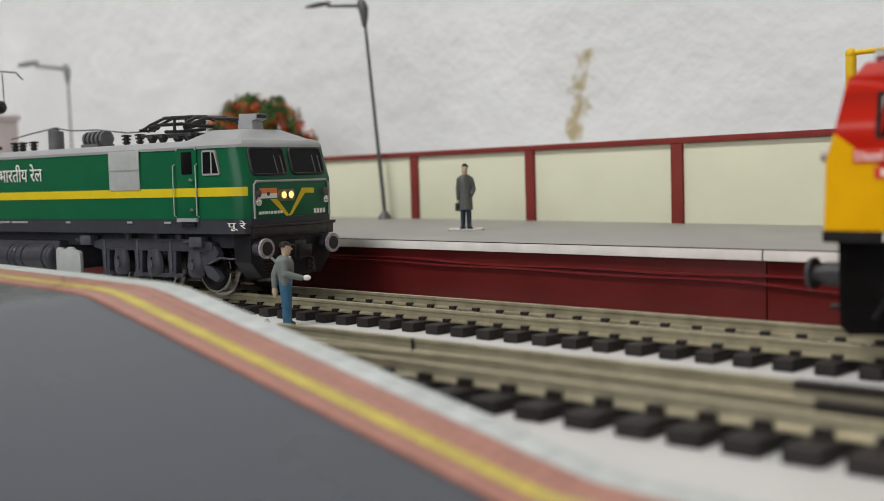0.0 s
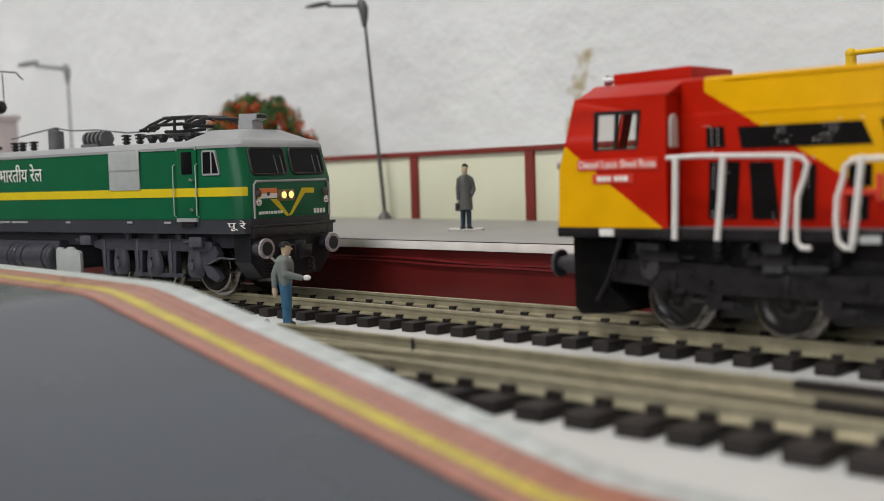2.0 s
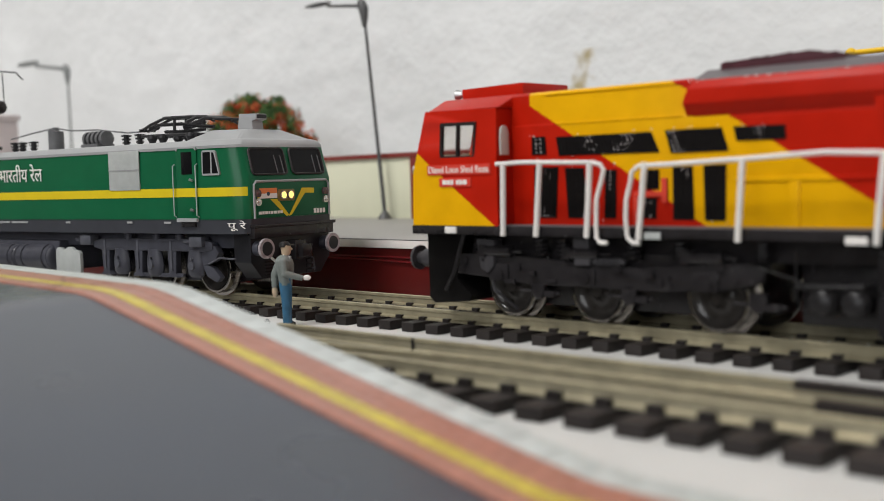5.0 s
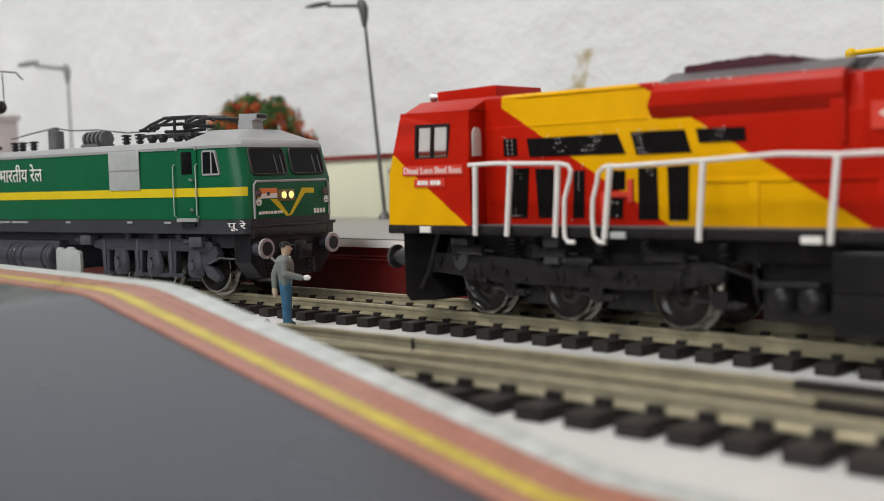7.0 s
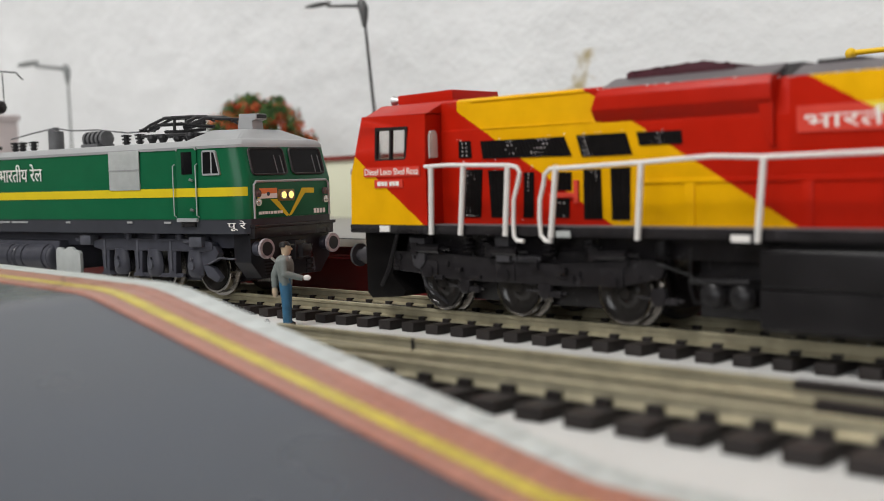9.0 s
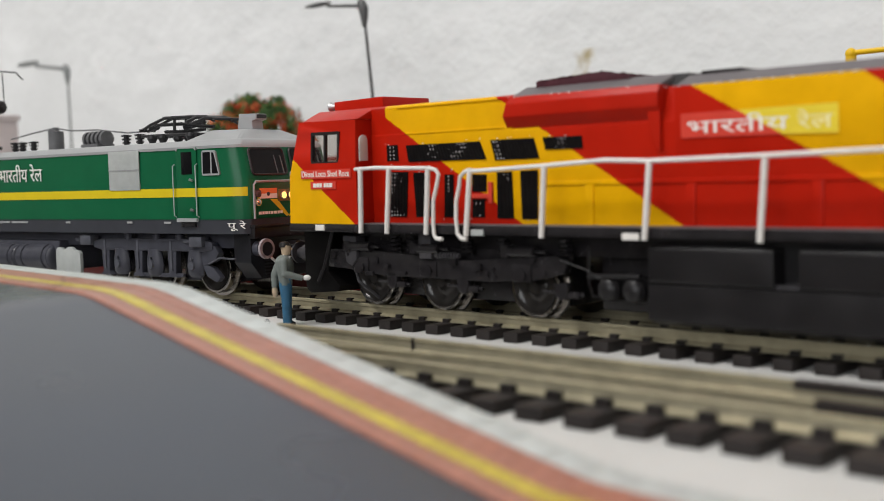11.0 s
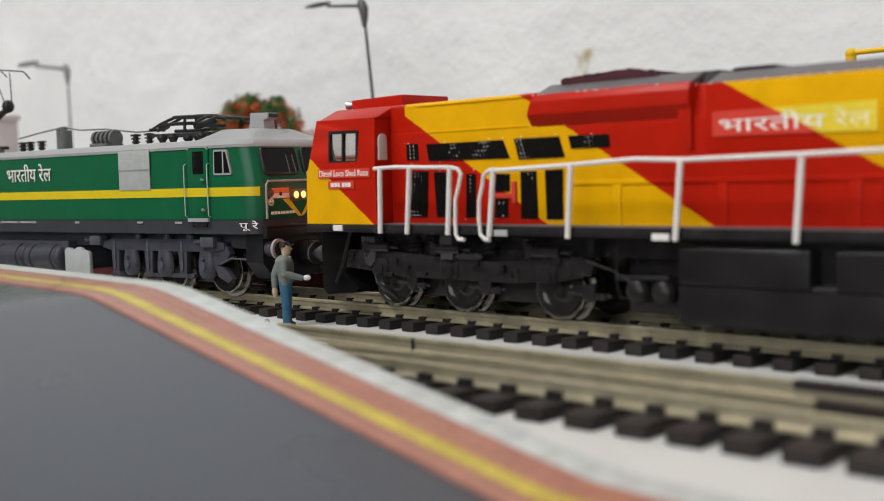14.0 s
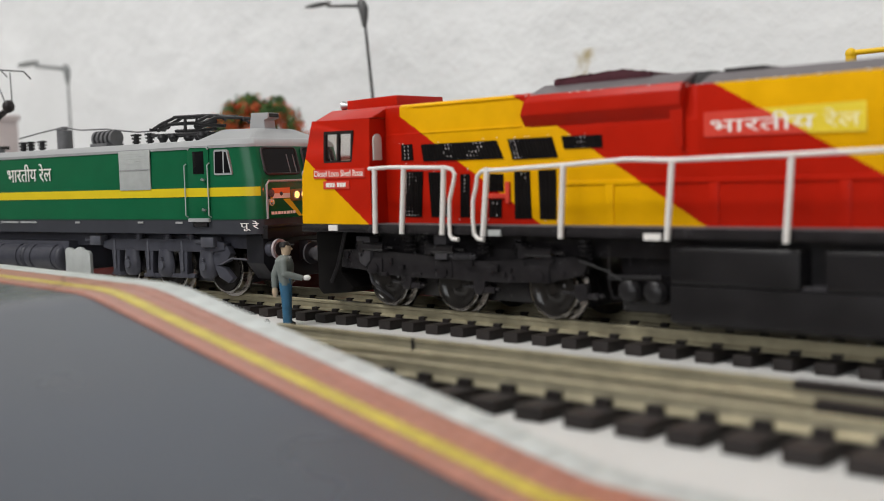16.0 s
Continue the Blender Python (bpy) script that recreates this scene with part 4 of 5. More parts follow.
    for x0, x1, z in ((50.6, 57.4, 23.6), ):
        b = bmn(); box(b, x0, x1, -13.0, -12.4, z, z + 0.9, 0.1); box(b, x0, x0 + 0.8, -13.0, -12.4, z - 4.8, z, 0.1); box(b, x1 - 1, x1, -13.1, -12.4, z - 1, z + 3.2, 0.1)
        part("door_frame", b, M_signred, L)
    # lettering panels
    b = bmn(); prism(b, [(99.9, 33.5), (118.2, 33.4), (110.4, 37.65), (99.9, 37.6)], "y", -12.935, -12.6)
    p1 = part("letter_panel", b, M_signred, L, "translucent red panel with white Devanagari letters")
    b = bmn(); prism(b, [(118.25, 33.4), (127.4, 33.2), (127.4, 37.8), (110.45, 37.65)], "y", -12.935, -12.6)
    p2 = part("letter_panel", b, M_signyel, L, "pale yellow panel with white Devanagari letters")
    writing("\u092d\u093e\u0930\u0924\u0940\u092f", 18.2, 2.9, M_letter, p1, on_side(101.2, -12.96, 34.1))
    writing("\u0930\u0947\u0932", 5.8, 2.9, M_letpale, p2, on_side(120.8, -12.96, 34.1))
    # handrails
    Y = -18.3

    def bar(name, pts, r=0.5):
        b = bmn(); tube(b, [(p[0], Y, p[1]) for p in pts], r, 10)
        return part(name, b, M_whitewire, hr, "white plastic handrail" if hr is L else "")
    hr = L
    hr = bar("handrail", [(23.6, 30.2), (30, 30.35), (38, 30.1), (45.5, 29.9), (47.4, 29.5), (48.1, 28.5), (47.6, 26.6), (46.5, 23.5), (46.3, 19.0), (46.4, 16.6), (47.0, 15.8), (48.6, 15.7)], 0.42)
    for xt, xb in ((25.3, 24.9), (34.0, 32.8), (45.2, 44.2)):
        bar("stanchion", [(xt, 30.2), (xt * 0.5 + xb * 0.5, 23), (xb, 16.6)], 0.55)
    hr = L
    hr = bar("handrail", [(55.2, 15.8), (53.8, 15.9), (52.8, 16.8), (52.5, 20), (52.7, 23.4), (53.6, 26.2), (53.9, 28.0), (55.2, 29.0), (60, 29.1), (74.8, 29.6), (88, 30.2), (97, 29.8), (118, 30.0), (140, 30.4), (180, 30.3), (214, 30.2)], 0.42)
    for xt, xb in ((56.5, 55.0), (74.6, 73.6), (97.0, 95.8), (118.0, 117.0), (140, 139.2), (162, 161.4), (184, 183.5), (206, 206)):
        bar("stanchion", [(xt, 29.6), (xt * 0.5 + xb * 0.5, 23), (xb, 16.4)], 0.55)
    for x0, x1, z0, z1, m in ((9.4, 12.4, 16.9, 18.2, M_whitewire), (90.9, 94.3, 16.3, 17.5, M_whitewire), (55.8, 59, 16.5, 17.7, M_silvgrey)):
        b = bmn(); box(b, x0, x1, -17.9, -17.4, z0, z1, 0.1)
        part("label_plate", b, m, L, "blank pale plate")
    # front beam, plough, buffers
    b = bmn()
    prism(b, [(1.0, 16.8), (1.2, 3.4), (2.6, 2.2), (12.0, 3.0), (13.0, 4.2), (9.0, 7.4), (11.5, 16.8)], "y", -14.2, 14.2, 0.2)
    part("plough", b, M_matteblack, L, "black cab plough and steps")
    b = bmn(); tube(b, [(12.2, -15.4, 16.4), (9.6, -15.6, 9.0), (7.0, -15.4, 5.2)], 0.4, 8)
    part("brace", b, M_black2, L)
    b = bmn(); tube(b, [(-0.6, -4, 10.5), (-0.9, -4.2, 7.0), (-2.0, -4.6, 5.4), (-4.2, -5, 5.2)], 0.45, 8)
    part("brake_hose", b, M_black2, L, "black brake hose")
    for s in (-1, 1):
        b = bmn(); limb(b, (1.5, s * 11.2, 11.2), (-2.2, s * 11.2, 11.2), 2.0, 1.9, 20); limb(b, (-2.2, s * 11.2, 11.2), (-4.0, s * 11.2, 11.2), 1.3, 1.3, 16); limb(b, (-4.0, s * 11.2, 11.2), (-4.7, s * 11.2, 11.2), 2.6, 2.5, 24)
        part("buffer", b, M_hanger, L, "dark grey round buffer")
    b = bmn(); box(b, -2.8, 1.5, -2, 2, 8.6, 12.2, 0.5); box(b, -4.4, -2.6, -2.6, 1.2, 8.2, 12.4, 0.5)
    part("coupler", b, M_black2, L)
    # black filler added to hide the red platform front behind the cylinders
    b = bmn(); box(b, 79, 96, -7, 7, 2.2, 13.0, 0.4)
    part("equipment_case", b, M_black, L)
    # tanks
    for x0, x1 in ((95.6, 118.6), (122.8, 160.0)):
        b = bmn()
        prism(b, [(-17.0, 15.2), (-17.2, 14.6), (-17.2, 9.4), (-16.8, 8.9), (16.8, 8.9), (17.2, 9.4), (17.2, 14.6), (17.0, 15.2)], "x", x0, x1, 0.3)
        part("battery_box", b, M_black2, L, "satin black box")
    b = bmn()
    prism(b, [(-17.0, 8.8), (-17.0, 2.6), (-14, 1.4), (14, 1.4), (17, 2.6), (17, 8.8)], "x", 95.4, 160.2, 0.3)
    box(b, 100, 158, -13, 13, 8.5, 16.5)
    part("fuel_tank", b, M_black2, L, "satin black fuel tank")
    b = bmn(); box(b, 118.7, 122.8, -16.6, -12, 9.0, 9.5)
    part("tank_step", b, M_hanger, L)
    # air cylinders ahead of the tank
    b = bmn()
    for xx in (86.2, 91.4):
        limb(b, (xx, -15.4, 7.2), (xx, -7, 7.2), 2.3, 2.3, 20); ball(b, (xx, -15.5, 7.2), 2.1, 1.2, 2.1)
    limb(b, (82, -15.5, 9.4), (93, -15.5, 9.8), 0.5, 0.5, 8)
    tube(b, [(81.9, -15.2, 15), (82.0, -15.4, 8), (82.8, -15.4, 5.8), (85.5, -15.4, 6.0)], 0.2, 6)
    tube(b, [(76, -16, 12.2), (82, -16.2, 10.6), (86, -16.2, 8.6)], 0.16, 6)
    part("air_cylinder", b, M_black2, L, "dark glossy air cylinders with pipes")
    # bogies and wheels
    ax = (20.3, 40.7, 65.5)
    bogie(L, 0, ax, 6.2, M_black, sand=7.0, hanger=M_hanger)
    bogie(L, 0, tuple(LEN - a for a in reversed(ax)), 6.2, M_black, sand=7.0, hanger=M_hanger)
    sets = []
    me = to_mesh(wheel_mesh(6.1), "wheelset", [M_wheel, M_wheelface])
    for a in (*ax, *(LEN - a for a in reversed(ax))):
        ob = new("wheelset", me)
        ob.parent = L
        ob.location = Vector((a, 0, 6.1)) * S
        tagged(ob, "bright steel wheels on an axle")
        sets.append((ob, a))
    return L, sets


def cast_bogie(parent, axles, m, m2):
    """Bogie of the electric: a high beam with pedestals hanging from it, bell-shaped axle boxes and a low tie bar."""
    x0, x1 = min(axles) - 4, max(axles) + 4
    b = bmn(); box(b, x0, x1, -6.4, 6.4, 2.6, 12.0, 0.3); box(b, x0 + 2, x1 - 2, -12.4, 12.4, 12.0, 14.4, 0.3)
    bg = part("bogie", b, m, parent, "slate three-axle bogie")
    for s in (-1, 1):
        ya, yb = sorted((s * 13.2, s * 15.2))
        yo = s * 15.2

        def slab(name, pts, d0=0.0, d1=0.0, bevel=0.2, mm=m):
            b = bmn()
            prism(b, pts, "y", ya - d0, yb + d1, bevel)
            return part(name, b, mm, bg)
        slab("side_frame", [(x0 + 1, 13.2), (x0 + 5, 14.0), (x1 - 4, 14.2), (x1 + 1, 13.4), (x1 + 1, 11.6), (x1 - 3, 11.0), (x0 + 4, 10.9), (x0 + 1, 11.6)])
        for px in (-58.2, -44.3, -30.8):
            slab("pedestal", [(px - 1.7, 11.0), (px + 1.7, 11.0), (px + 1.3, 5.2), (px + 2.6, 4.2), (px - 2.6, 4.2), (px - 1.3, 5.2)], -0.2, -0.1)
            slab("rib", [(px - 0.4, 13.6), (px + 0.4, 13.6), (px + 0.4, 6.0), (px - 0.4, 6.0)], 0.15, 0.25, 0.1, m2)
        for px in (-51.8, -38.0, -22.0):
            b = bmn()
            loft(b, [(0, 0, 4.4, 1.8, 0.9), (0, 0, 5.2, 2.8, 1.4), (0, 0, 7.2, 3.1, 1.6), (0, 0, 9.0, 2.9, 1.5), (0, 0, 10.6, 2.5, 1.3), (0, 0, 11.4, 2.5, 1.3)], 16)
            for v in b.verts:
                v.co.x += px
                v.co.y += s * 14.4
            part("axle_box", b, m, bg)
            b = bmn(); limb(b, (px, s * 15.6, 7.4), (px, s * 16.4, 7.4), 1.2, 1.0, 16); limb(b, (px + 0.2, s * 16.0, 9.2), (px + 0.2, s * 16.5, 9.2), 0.35, 0.3, 8)
            part("axle_cap", b, m2, bg)
        slab("tie_bar", [(-47, 5.0), (-27, 5.3), (-27, 4.3), (-47, 4.0)], -0.5, -0.5)
        for px in (-65.0, -19.8):
            b = bmn(); xx = px
            box(b, xx - 2.6, xx + 2.2, min(yo - s * 1.6, yo + s * 1.2), max(yo - s * 1.6, yo + s * 1.2), 12.2, 14.8, 0.35); limb(b, (xx - 5.6, yo, 13.6), (xx - 2.6, yo, 13.6), 0.55, 0.55, 10)
            part("brake_cylinder", b, m2, bg)
        for px in (-48.2, -36.6, -27.6):
            b = bmn(); xx = px
            limb(b, (xx, s * 14.6, 13.8), (xx, s * 14.6, 16.0), 0.95, 0.8, 12)
            for k in range(3):
                limb(b, (xx, s * 14.6, 14.2 + 0.6 * k), (xx, s * 14.6, 14.5 + 0.6 * k), 1.3, 1.3, 12)
            part("spring", b, m, bg)
        # sanding arm and brake hanger at the outer axle
        slab("sand_box", [(-19.0, 11.2), (-14.6, 12.6), (-13.2, 10.8), (-14.6, 8.8), (-18.6, 7.4), (-20.4, 8.8)], -0.3, 0.2, 0.25, m)
        slab("brake_hanger", [(-19.6, 8.0), (-15.6, 7.2), (-12.8, 4.6), (-14.4, 3.4), (-17.8, 4.8)], -0.4, 0.0, 0.2, m)
        b = bmn(); tube(b, [(-16.5, yo, 8.0), (-12.5, yo, 9.6), (-7.0, yo, 9.4)], 0.25, 6)
        part("sand_pipe", b, m2, bg)
    return bg


# ---- electric locomotive (green); its front is at x = 0 and its body runs to -x ----
GLEN = 223.0


def electric_locomotive():
    G = thing("electric_locomotive", (-217.0, -1.0, 4.5), "green model electric locomotive, yellow stripe, grey roof, lit headlight", "locomotive", rz=6.3)
    # body in plan: tapered cab ends
    def ring_at(z, inset, front):
        w = 17.0 - inset
        wf = 14.4 - inset
        f = -front
        r = -GLEN + front
        half = [(f, -wf + 0.8), (f - 0.4, -wf), (f - 1.6, -wf - 1.1), (f - 4.0, -w + 0.45), (f - 8.5, -w)]
        back = [(-GLEN - x, y) for x, y in reversed(half)]
        near = half + back
        return near + [(x, -y) for x, y in reversed(near)]

    def shell(levels):
        b = bmn()
        rows = [[b.verts.new((x, y, z)) for x, y in ring_at(z, i, fr)] for z, i, fr in levels]
        n = len(rows[0])
        for a, c in zip(rows, rows[1:]):
            for i in range(n):
                f = b.faces.new((a[i], a[(i + 1) % n], c[(i + 1) % n], c[i]))
                f.smooth = True
        b.faces.new(list(reversed(rows[0]))), b.faces.new(rows[-1])
        bmesh.ops.recalc_face_normals(b, faces=b.faces)
        return b
    body = part("body", shell([(19.2, 0, 1.8), (28.6, 0, 1.8), (29.4, 0, 2.1), (36.6, 0.3, 4.0)]), M_green, G, "glossy green body shell")
    part("skirt", shell([(15.6, 0.15, 2.0), (19.2, 0.15, 1.9)]), M_skirt, G, "slate grey lower body band")
    part("stripe", shell([(24.8, -0.12, 1.9), (27.0, -0.12, 1.9)]), M_stripe, G, "yellow stripe")
    # green nose again in front of the stripe
    b = bmn(); box(b, -3, -1.62, -13.6, 13.6, 19.3, 28.6, 0.15)
    nose = part("nose_panel", b, M_green, G, "green front panel")
    part("roof", shell([(36.6, 0.1, 4.0), (37.3, 0.0, 4.2), (38.4, 1.0, 5.0), (38.8, 2.0, 6.0)]), M_ltgrey, G, "light grey roof")
    for f, d in ((-6.5, -1), (-GLEN + 6.5, 1)):
        b = bmn()
        v = [b.verts.new(p) for p in ((f, -13, 38.6), (f, 13, 38.6), (f + d * 20, 13.5, 38.6), (f + d * 20, -13.5, 38.6), (f + d * 5, -6.5, 41.4), (f + d * 5, 6.5, 41.4), (f + d * 17, 6.5, 41.6), (f + d * 17, -6.5, 41.6))]
        for q in ((0, 1, 5, 4), (1, 2, 6, 5), (2, 3, 7, 6), (3, 0, 4, 7), (4, 5, 6, 7), (3, 2, 1, 0)):
            b.faces.new([v[i] for i in q])
        bmesh.ops.recalc_face_normals(b, faces=b.faces)
        bmesh.ops.bevel(b, geom=b.edges[:], offset=0.3, segments=2, affect="EDGES")
        part("cab_roof", b, M_ltgrey, G)
    b = bmn(); prism(b, [(-18.5, 41.2), (-17.8, 45.6), (-11.6, 45.4), (-11.6, 44.0), (-13.2, 43.6), (-12.8, 41.2)], "y", -1.9, 1.9, 0.15)
    hl = part("roof_horn_box", b, M_ltgrey, G, "light grey horn box")
    b = bmn(); box(b, -11.75, -11.3, -1.5, 1.5, 44.2, 45.2)
    part("horn_mouth", b, M_black, hl)
    # side door, rails, windows, grille
    Y = -17.0
    b = bmn(); box(b, -25.0, -17.3, Y - 0.15, Y + 0.3, 19.4, 37.0, 0.1)
    door = part("door", b, M_green, G, "green cab door")
    b = bmn(); prism(b, [(-24.9, 36.6), (-24.4, 37.3), (-17.8, 37.2), (-17.2, 36.5), (-17.4, 36.2), (-18.1, 36.8), (-24.1, 36.9), (-24.6, 36.2)], "y", Y - 0.3, Y)
    part("door_frame", b, M_ltgrey, door)
    b = bmn(); box(b, -23.0, -19.0, Y - 0.25, Y, 30.4, 36.0, 0.15)
    part("door_window", b, M_darkglass, door, "dark door window")
    b = bmn(); box(b, -24.9, -17.4, Y - 0.22, Y, 24.8, 27.0)
    part("door_stripe", b, M_stripe, door, "yellow stripe")
    for z in (29.0, 21.6):
        b = bmn(); tube(b, [(-19.8, Y - 0.2, z + 0.2), (-19.6, Y - 0.6, z), (-18.4, Y - 0.6, z - 0.1)], 0.3, 6)
        part("door_handle", b, M_silver, door)
    b = bmn(); box(b, -24.9, -17.4, Y - 0.8, Y, 18.6, 19.5, 0.1)
    part("door_step", b, M_ltgrey, door)
    # raised block, coloured black for the shade of a recess under the step
    b = bmn(); box(b, -23.6, -18.4, Y - 0.4, Y + 0.5, 17.4, 18.6, 0.1)
    part("step_recess", b, M_black, door)
    for x in (-25.7, -17.2):
        b = bmn(); tube(b, [(x, Y, 19.8), (x, Y - 0.7, 20.2), (x, Y - 0.7, 32.6), (x, Y, 33.0)], 0.16, 6)
        part("grab_rail", b, M_silvgrey, G)
    b = bmn(); prism(b, rounded([(-15.4, 30.0), (-15.2, 36.2), (-10.6, 36.1), (-8.9, 30.0)], 0.7), "y", Y - 0.22, Y + 0.6)
    cw = part("cab_window", b, M_ltgrey, G, "pale framed cab side window")
    for q in ([(-14.9, 30.5), (-14.7, 35.7), (-12.1, 35.7), (-12.2, 30.5)], [(-11.6, 30.5), (-11.5, 35.6), (-10.9, 35.5), (-9.5, 30.5)]):
        b = bmn(); prism(b, q, "y", Y - 0.32, Y)
        part("pane", b, M_darkglass, cw)
    b = bmn(); box(b, -52.0, -39.4, Y - 0.35, Y, 26.8, 37.0, 0.1)
    gr = part("side_grille", b, M_silvgrey, G, "silver louvred side grille")
    for z in [27.4 + 0.62 * i for i in range(15)]:
        b = bmn(); box(b, -51.6, -39.8, Y - 0.375, Y - 0.3, z, z + 0.1)
        part("louvre", b, M_silvgrey, gr)
    b = bmn(); box(b, -51.9, -39.5, Y - 0.5, Y - 0.3, 31.9, 32.2)
    part("crossbar", b, M_ltgrey, gr)
    # words on the side
    writing("\u092d\u093e\u0930\u0924\u0940\u092f \u0930\u0947\u0932", 21.6, 5.0, M_letter, G, on_side(-104.0, Y - 0.25, 29.9), "lettering", "white Devanagari words")
    writing("\u092a\u0942 \u0930\u0947", 5.4, 2.5, M_letter, G, on_side(-7.2, -16.95, 16.4) @ Matrix.Rotation(radians(12), 4, "Y"), "lettering", "white Devanagari letters")
    for x0, x1 in ((-109, -100), (-99, -91), (-72.6, -70.6), (-45.6, -43.4), (-30.6, -28.0)):
        b = bmn(); box(b, x0, x1, -17.1, -16.8, 18.15, 18.65)
        part("stencil_bar", b, M_ltgrey, G)
    # front: windscreens, frame, lamps, markings
    for y0, y1 in ((-12.9, -1.1), (0.9, 12.3)):
        b = bmn()
        prism(b, rounded([(y0 - 0.1, 29.9), (y0 + 0.1, 36.4), (y1 - 0.1, 36.4), (y1 + 0.1, 29.9)], 1.1), "x", -0.25, 0.3)
        for v in b.verts:
            v.co.x += -2.15 - (v.co.z - 29.4) * 0.262
        ws = part("windscreen", b, M_darkglass, G, "dark windscreen in a black frame")
        b = bmn()
        tube(b, [((-2.15 - (z - 29.4) * 0.262) + 0.3, y, z) for y, z in closed(rounded([(y0, 29.9), (y0 + 0.1, 36.3), (y1 - 0.1, 36.3), (y1, 29.9)], 1.1))], 0.3, 6)
        part("gasket", b, M_frame, ws)
        for k in (0.72, 0.9):
            yy = y0 + (y1 - y0) * k
            b = bmn(); tube(b, [(-2.0, yy, 30.2), (-3.2, yy - 0.2, 34.6)], 0.16, 6)
            part("wiper", b, M_insul, ws)
    X = -1.62
    b = bmn(); tube(b, [(X + 0.1, -13.2, 19.2), (X + 0.1, -13.2, 27.4), (X + 0.1, -12.5, 28.2), (X + 0.1, 12.3, 28.2), (X + 0.1, 13.1, 27.4), (X + 0.1, 13.2, 19.2)], 0.3, 8)
    part("nose_rail", b, M_ltgrey, G, "pale grey rail round the nose panel")
    b = bmn(); box(b, X - 0.2, X + 0.4, -5.3, 0.5, 23.2, 26.1, 0.3)
    hb = part("headlamp_box", b, M_brass, G, "brassy headlamp box")
    for y in (-3.65, -1.15):
        b = bmn(); limb(b, (X, y, 24.7), (X + 0.75, y, 24.7), 1.05, 1.05, 24)
        r_ = part("headlamp", b, M_lampring, hb)
        b = bmn(); ball(b, (X + 0.7, y, 24.7), 0.35, 0.84, 0.84)
        part("lens", b, M_lampon, r_, "glowing warm headlamp lens")
    for y in (-12.1, 11.7):
        for z, m in ((25.3, M_redlens), (23.2, M_lampring)):
            b = bmn(); limb(b, (X, y, z), (X + 0.6, y, z), 1.0, 0.95, 18); ball(b, (X + 0.55, y, z), 0.3, 0.7, 0.7)
            part("marker_lamp", b, m, G)
    b = bmn(); box(b, X, X + 0.1, -11.4, -5.4, 25.2, 26.5); 
    fl = part("flag", b, M_orange, G, "small painted flag")
    b = bmn(); box(b, X, X + 0.1, -11.4, -5.4, 24.0, 25.2)
    part("white_band", b, M_letter, fl)
    b = bmn(); limb(b, (X, -8.4, 25.1), (X + 0.16, -8.4, 25.1), 0.5, 0.5, 12)
    part("wheel_mark", b, M_trouser, fl)
    b = bmn(); prism(b, [(-7.8, 23.8), (-5.4, 23.8), (-2.0, 20.2), (-1.4, 19.6), (-2.4, 19.4)], "x", X, X + 0.1)
    part("chevron", b, M_stripe, G, "yellow chevron")
    b = bmn(); prism(b, [(-1.6, 19.4), (-0.6, 19.6), (4.4, 25.0), (7.8, 24.9), (7.8, 26.2), (3.4, 26.3), (1.8, 24.0)], "x", X, X + 0.1)
    part("chevron", b, M_stripe, G, "yellow chevron")
    b = bmn(); box(b, X, X + 0.1, -12.0, -11.2, 23.6, 26.2)
    part("chevron_end", b, M_stripe, G)
    for y0, y1 in ((7.5, 8.3), (8.6, 9.4), (9.7, 10.5), (10.8, 11.6)):
        b = bmn(); box(b, X, X + 0.12, y0, y1, 19.7, 20.9)
        part("number_bar", b, M_letter, G)
    y = -11.8
    for w in (0.9, 0.7, 0.9, 0.5, 0.8, 1.1, 0.6, 0.8):
        b = bmn(); box(b, X, X + 0.12, y, y + w, 20.15, 20.85)
        part("name_bar", b, M_letter, G)
        y += w + 0.25
    # buffer beam, buffers, coupling
    b = bmn(); box(b, -3.5, -0.6, -14.2, 14.6, 16.9, 17.7, 0.2); box(b, -3.4, -1.0, -14.0, 14.0, 14.4, 17.0, 0.2)
    part("front_sill", b, M_black, G)
    b = bmn(); prism(b, [(-14, 15.5), (-14, 8.5), (-10.5, 4.4), (10.5, 4.4), (14, 8.5), (14, 15.5)], "x", -8.5, -2.6, 0.25)
    bb = part("buffer_beam", b, M_nosebeam, G, "buffer beam and rail guard, slate darkened as in shade")
    for z in [5.0 + 0.8 * i for i in range(6)]:
        b = bmn(); box(b, -2.7, -2.3, -9.5, -5.5, z, z + 0.35)
        part("guard_bar", b, M_black, bb)
    for s in (-1, 1):
        b = bmn(); limb(b, (-4, s * 11.8, 11.9), (-0.8, s * 11.8, 11.9), 1.9, 1.8, 20); limb(b, (-0.8, s * 11.8, 11.9), (0.2, s * 11.8, 11.9), 1.3, 1.3, 16)
        bf = part("buffer", b, M_slate, G, "round buffer with pale rim")
        b = bmn(); limb(b, (0.2, s * 11.8, 11.9), (0.9, s * 11.8, 11.9), 2.5, 2.45, 28)
        part("buffer_head", b, M_bufrim, bf)
        b = bmn(); limb(b, (0.9, s * 11.8, 11.9), (1.0, s * 11.8, 11.9), 1.72, 1.68, 28)
        part("buffer_face", b, M_nosebeam, bf)
    b = bmn(); box(b, -3, 0.8, -2.0, 2.0, 8.4, 13.4, 0.5); box(b, 0.4, 2.4, -1.2, 2.2, 9.0, 12.4, 0.5)
    for i in range(6):
        limb(b, (0.6, 3.0, 5.0 + i * 1.3), (0.6, 3.0, 5.8 + i * 1.3), 0.9, 0.9, 10)
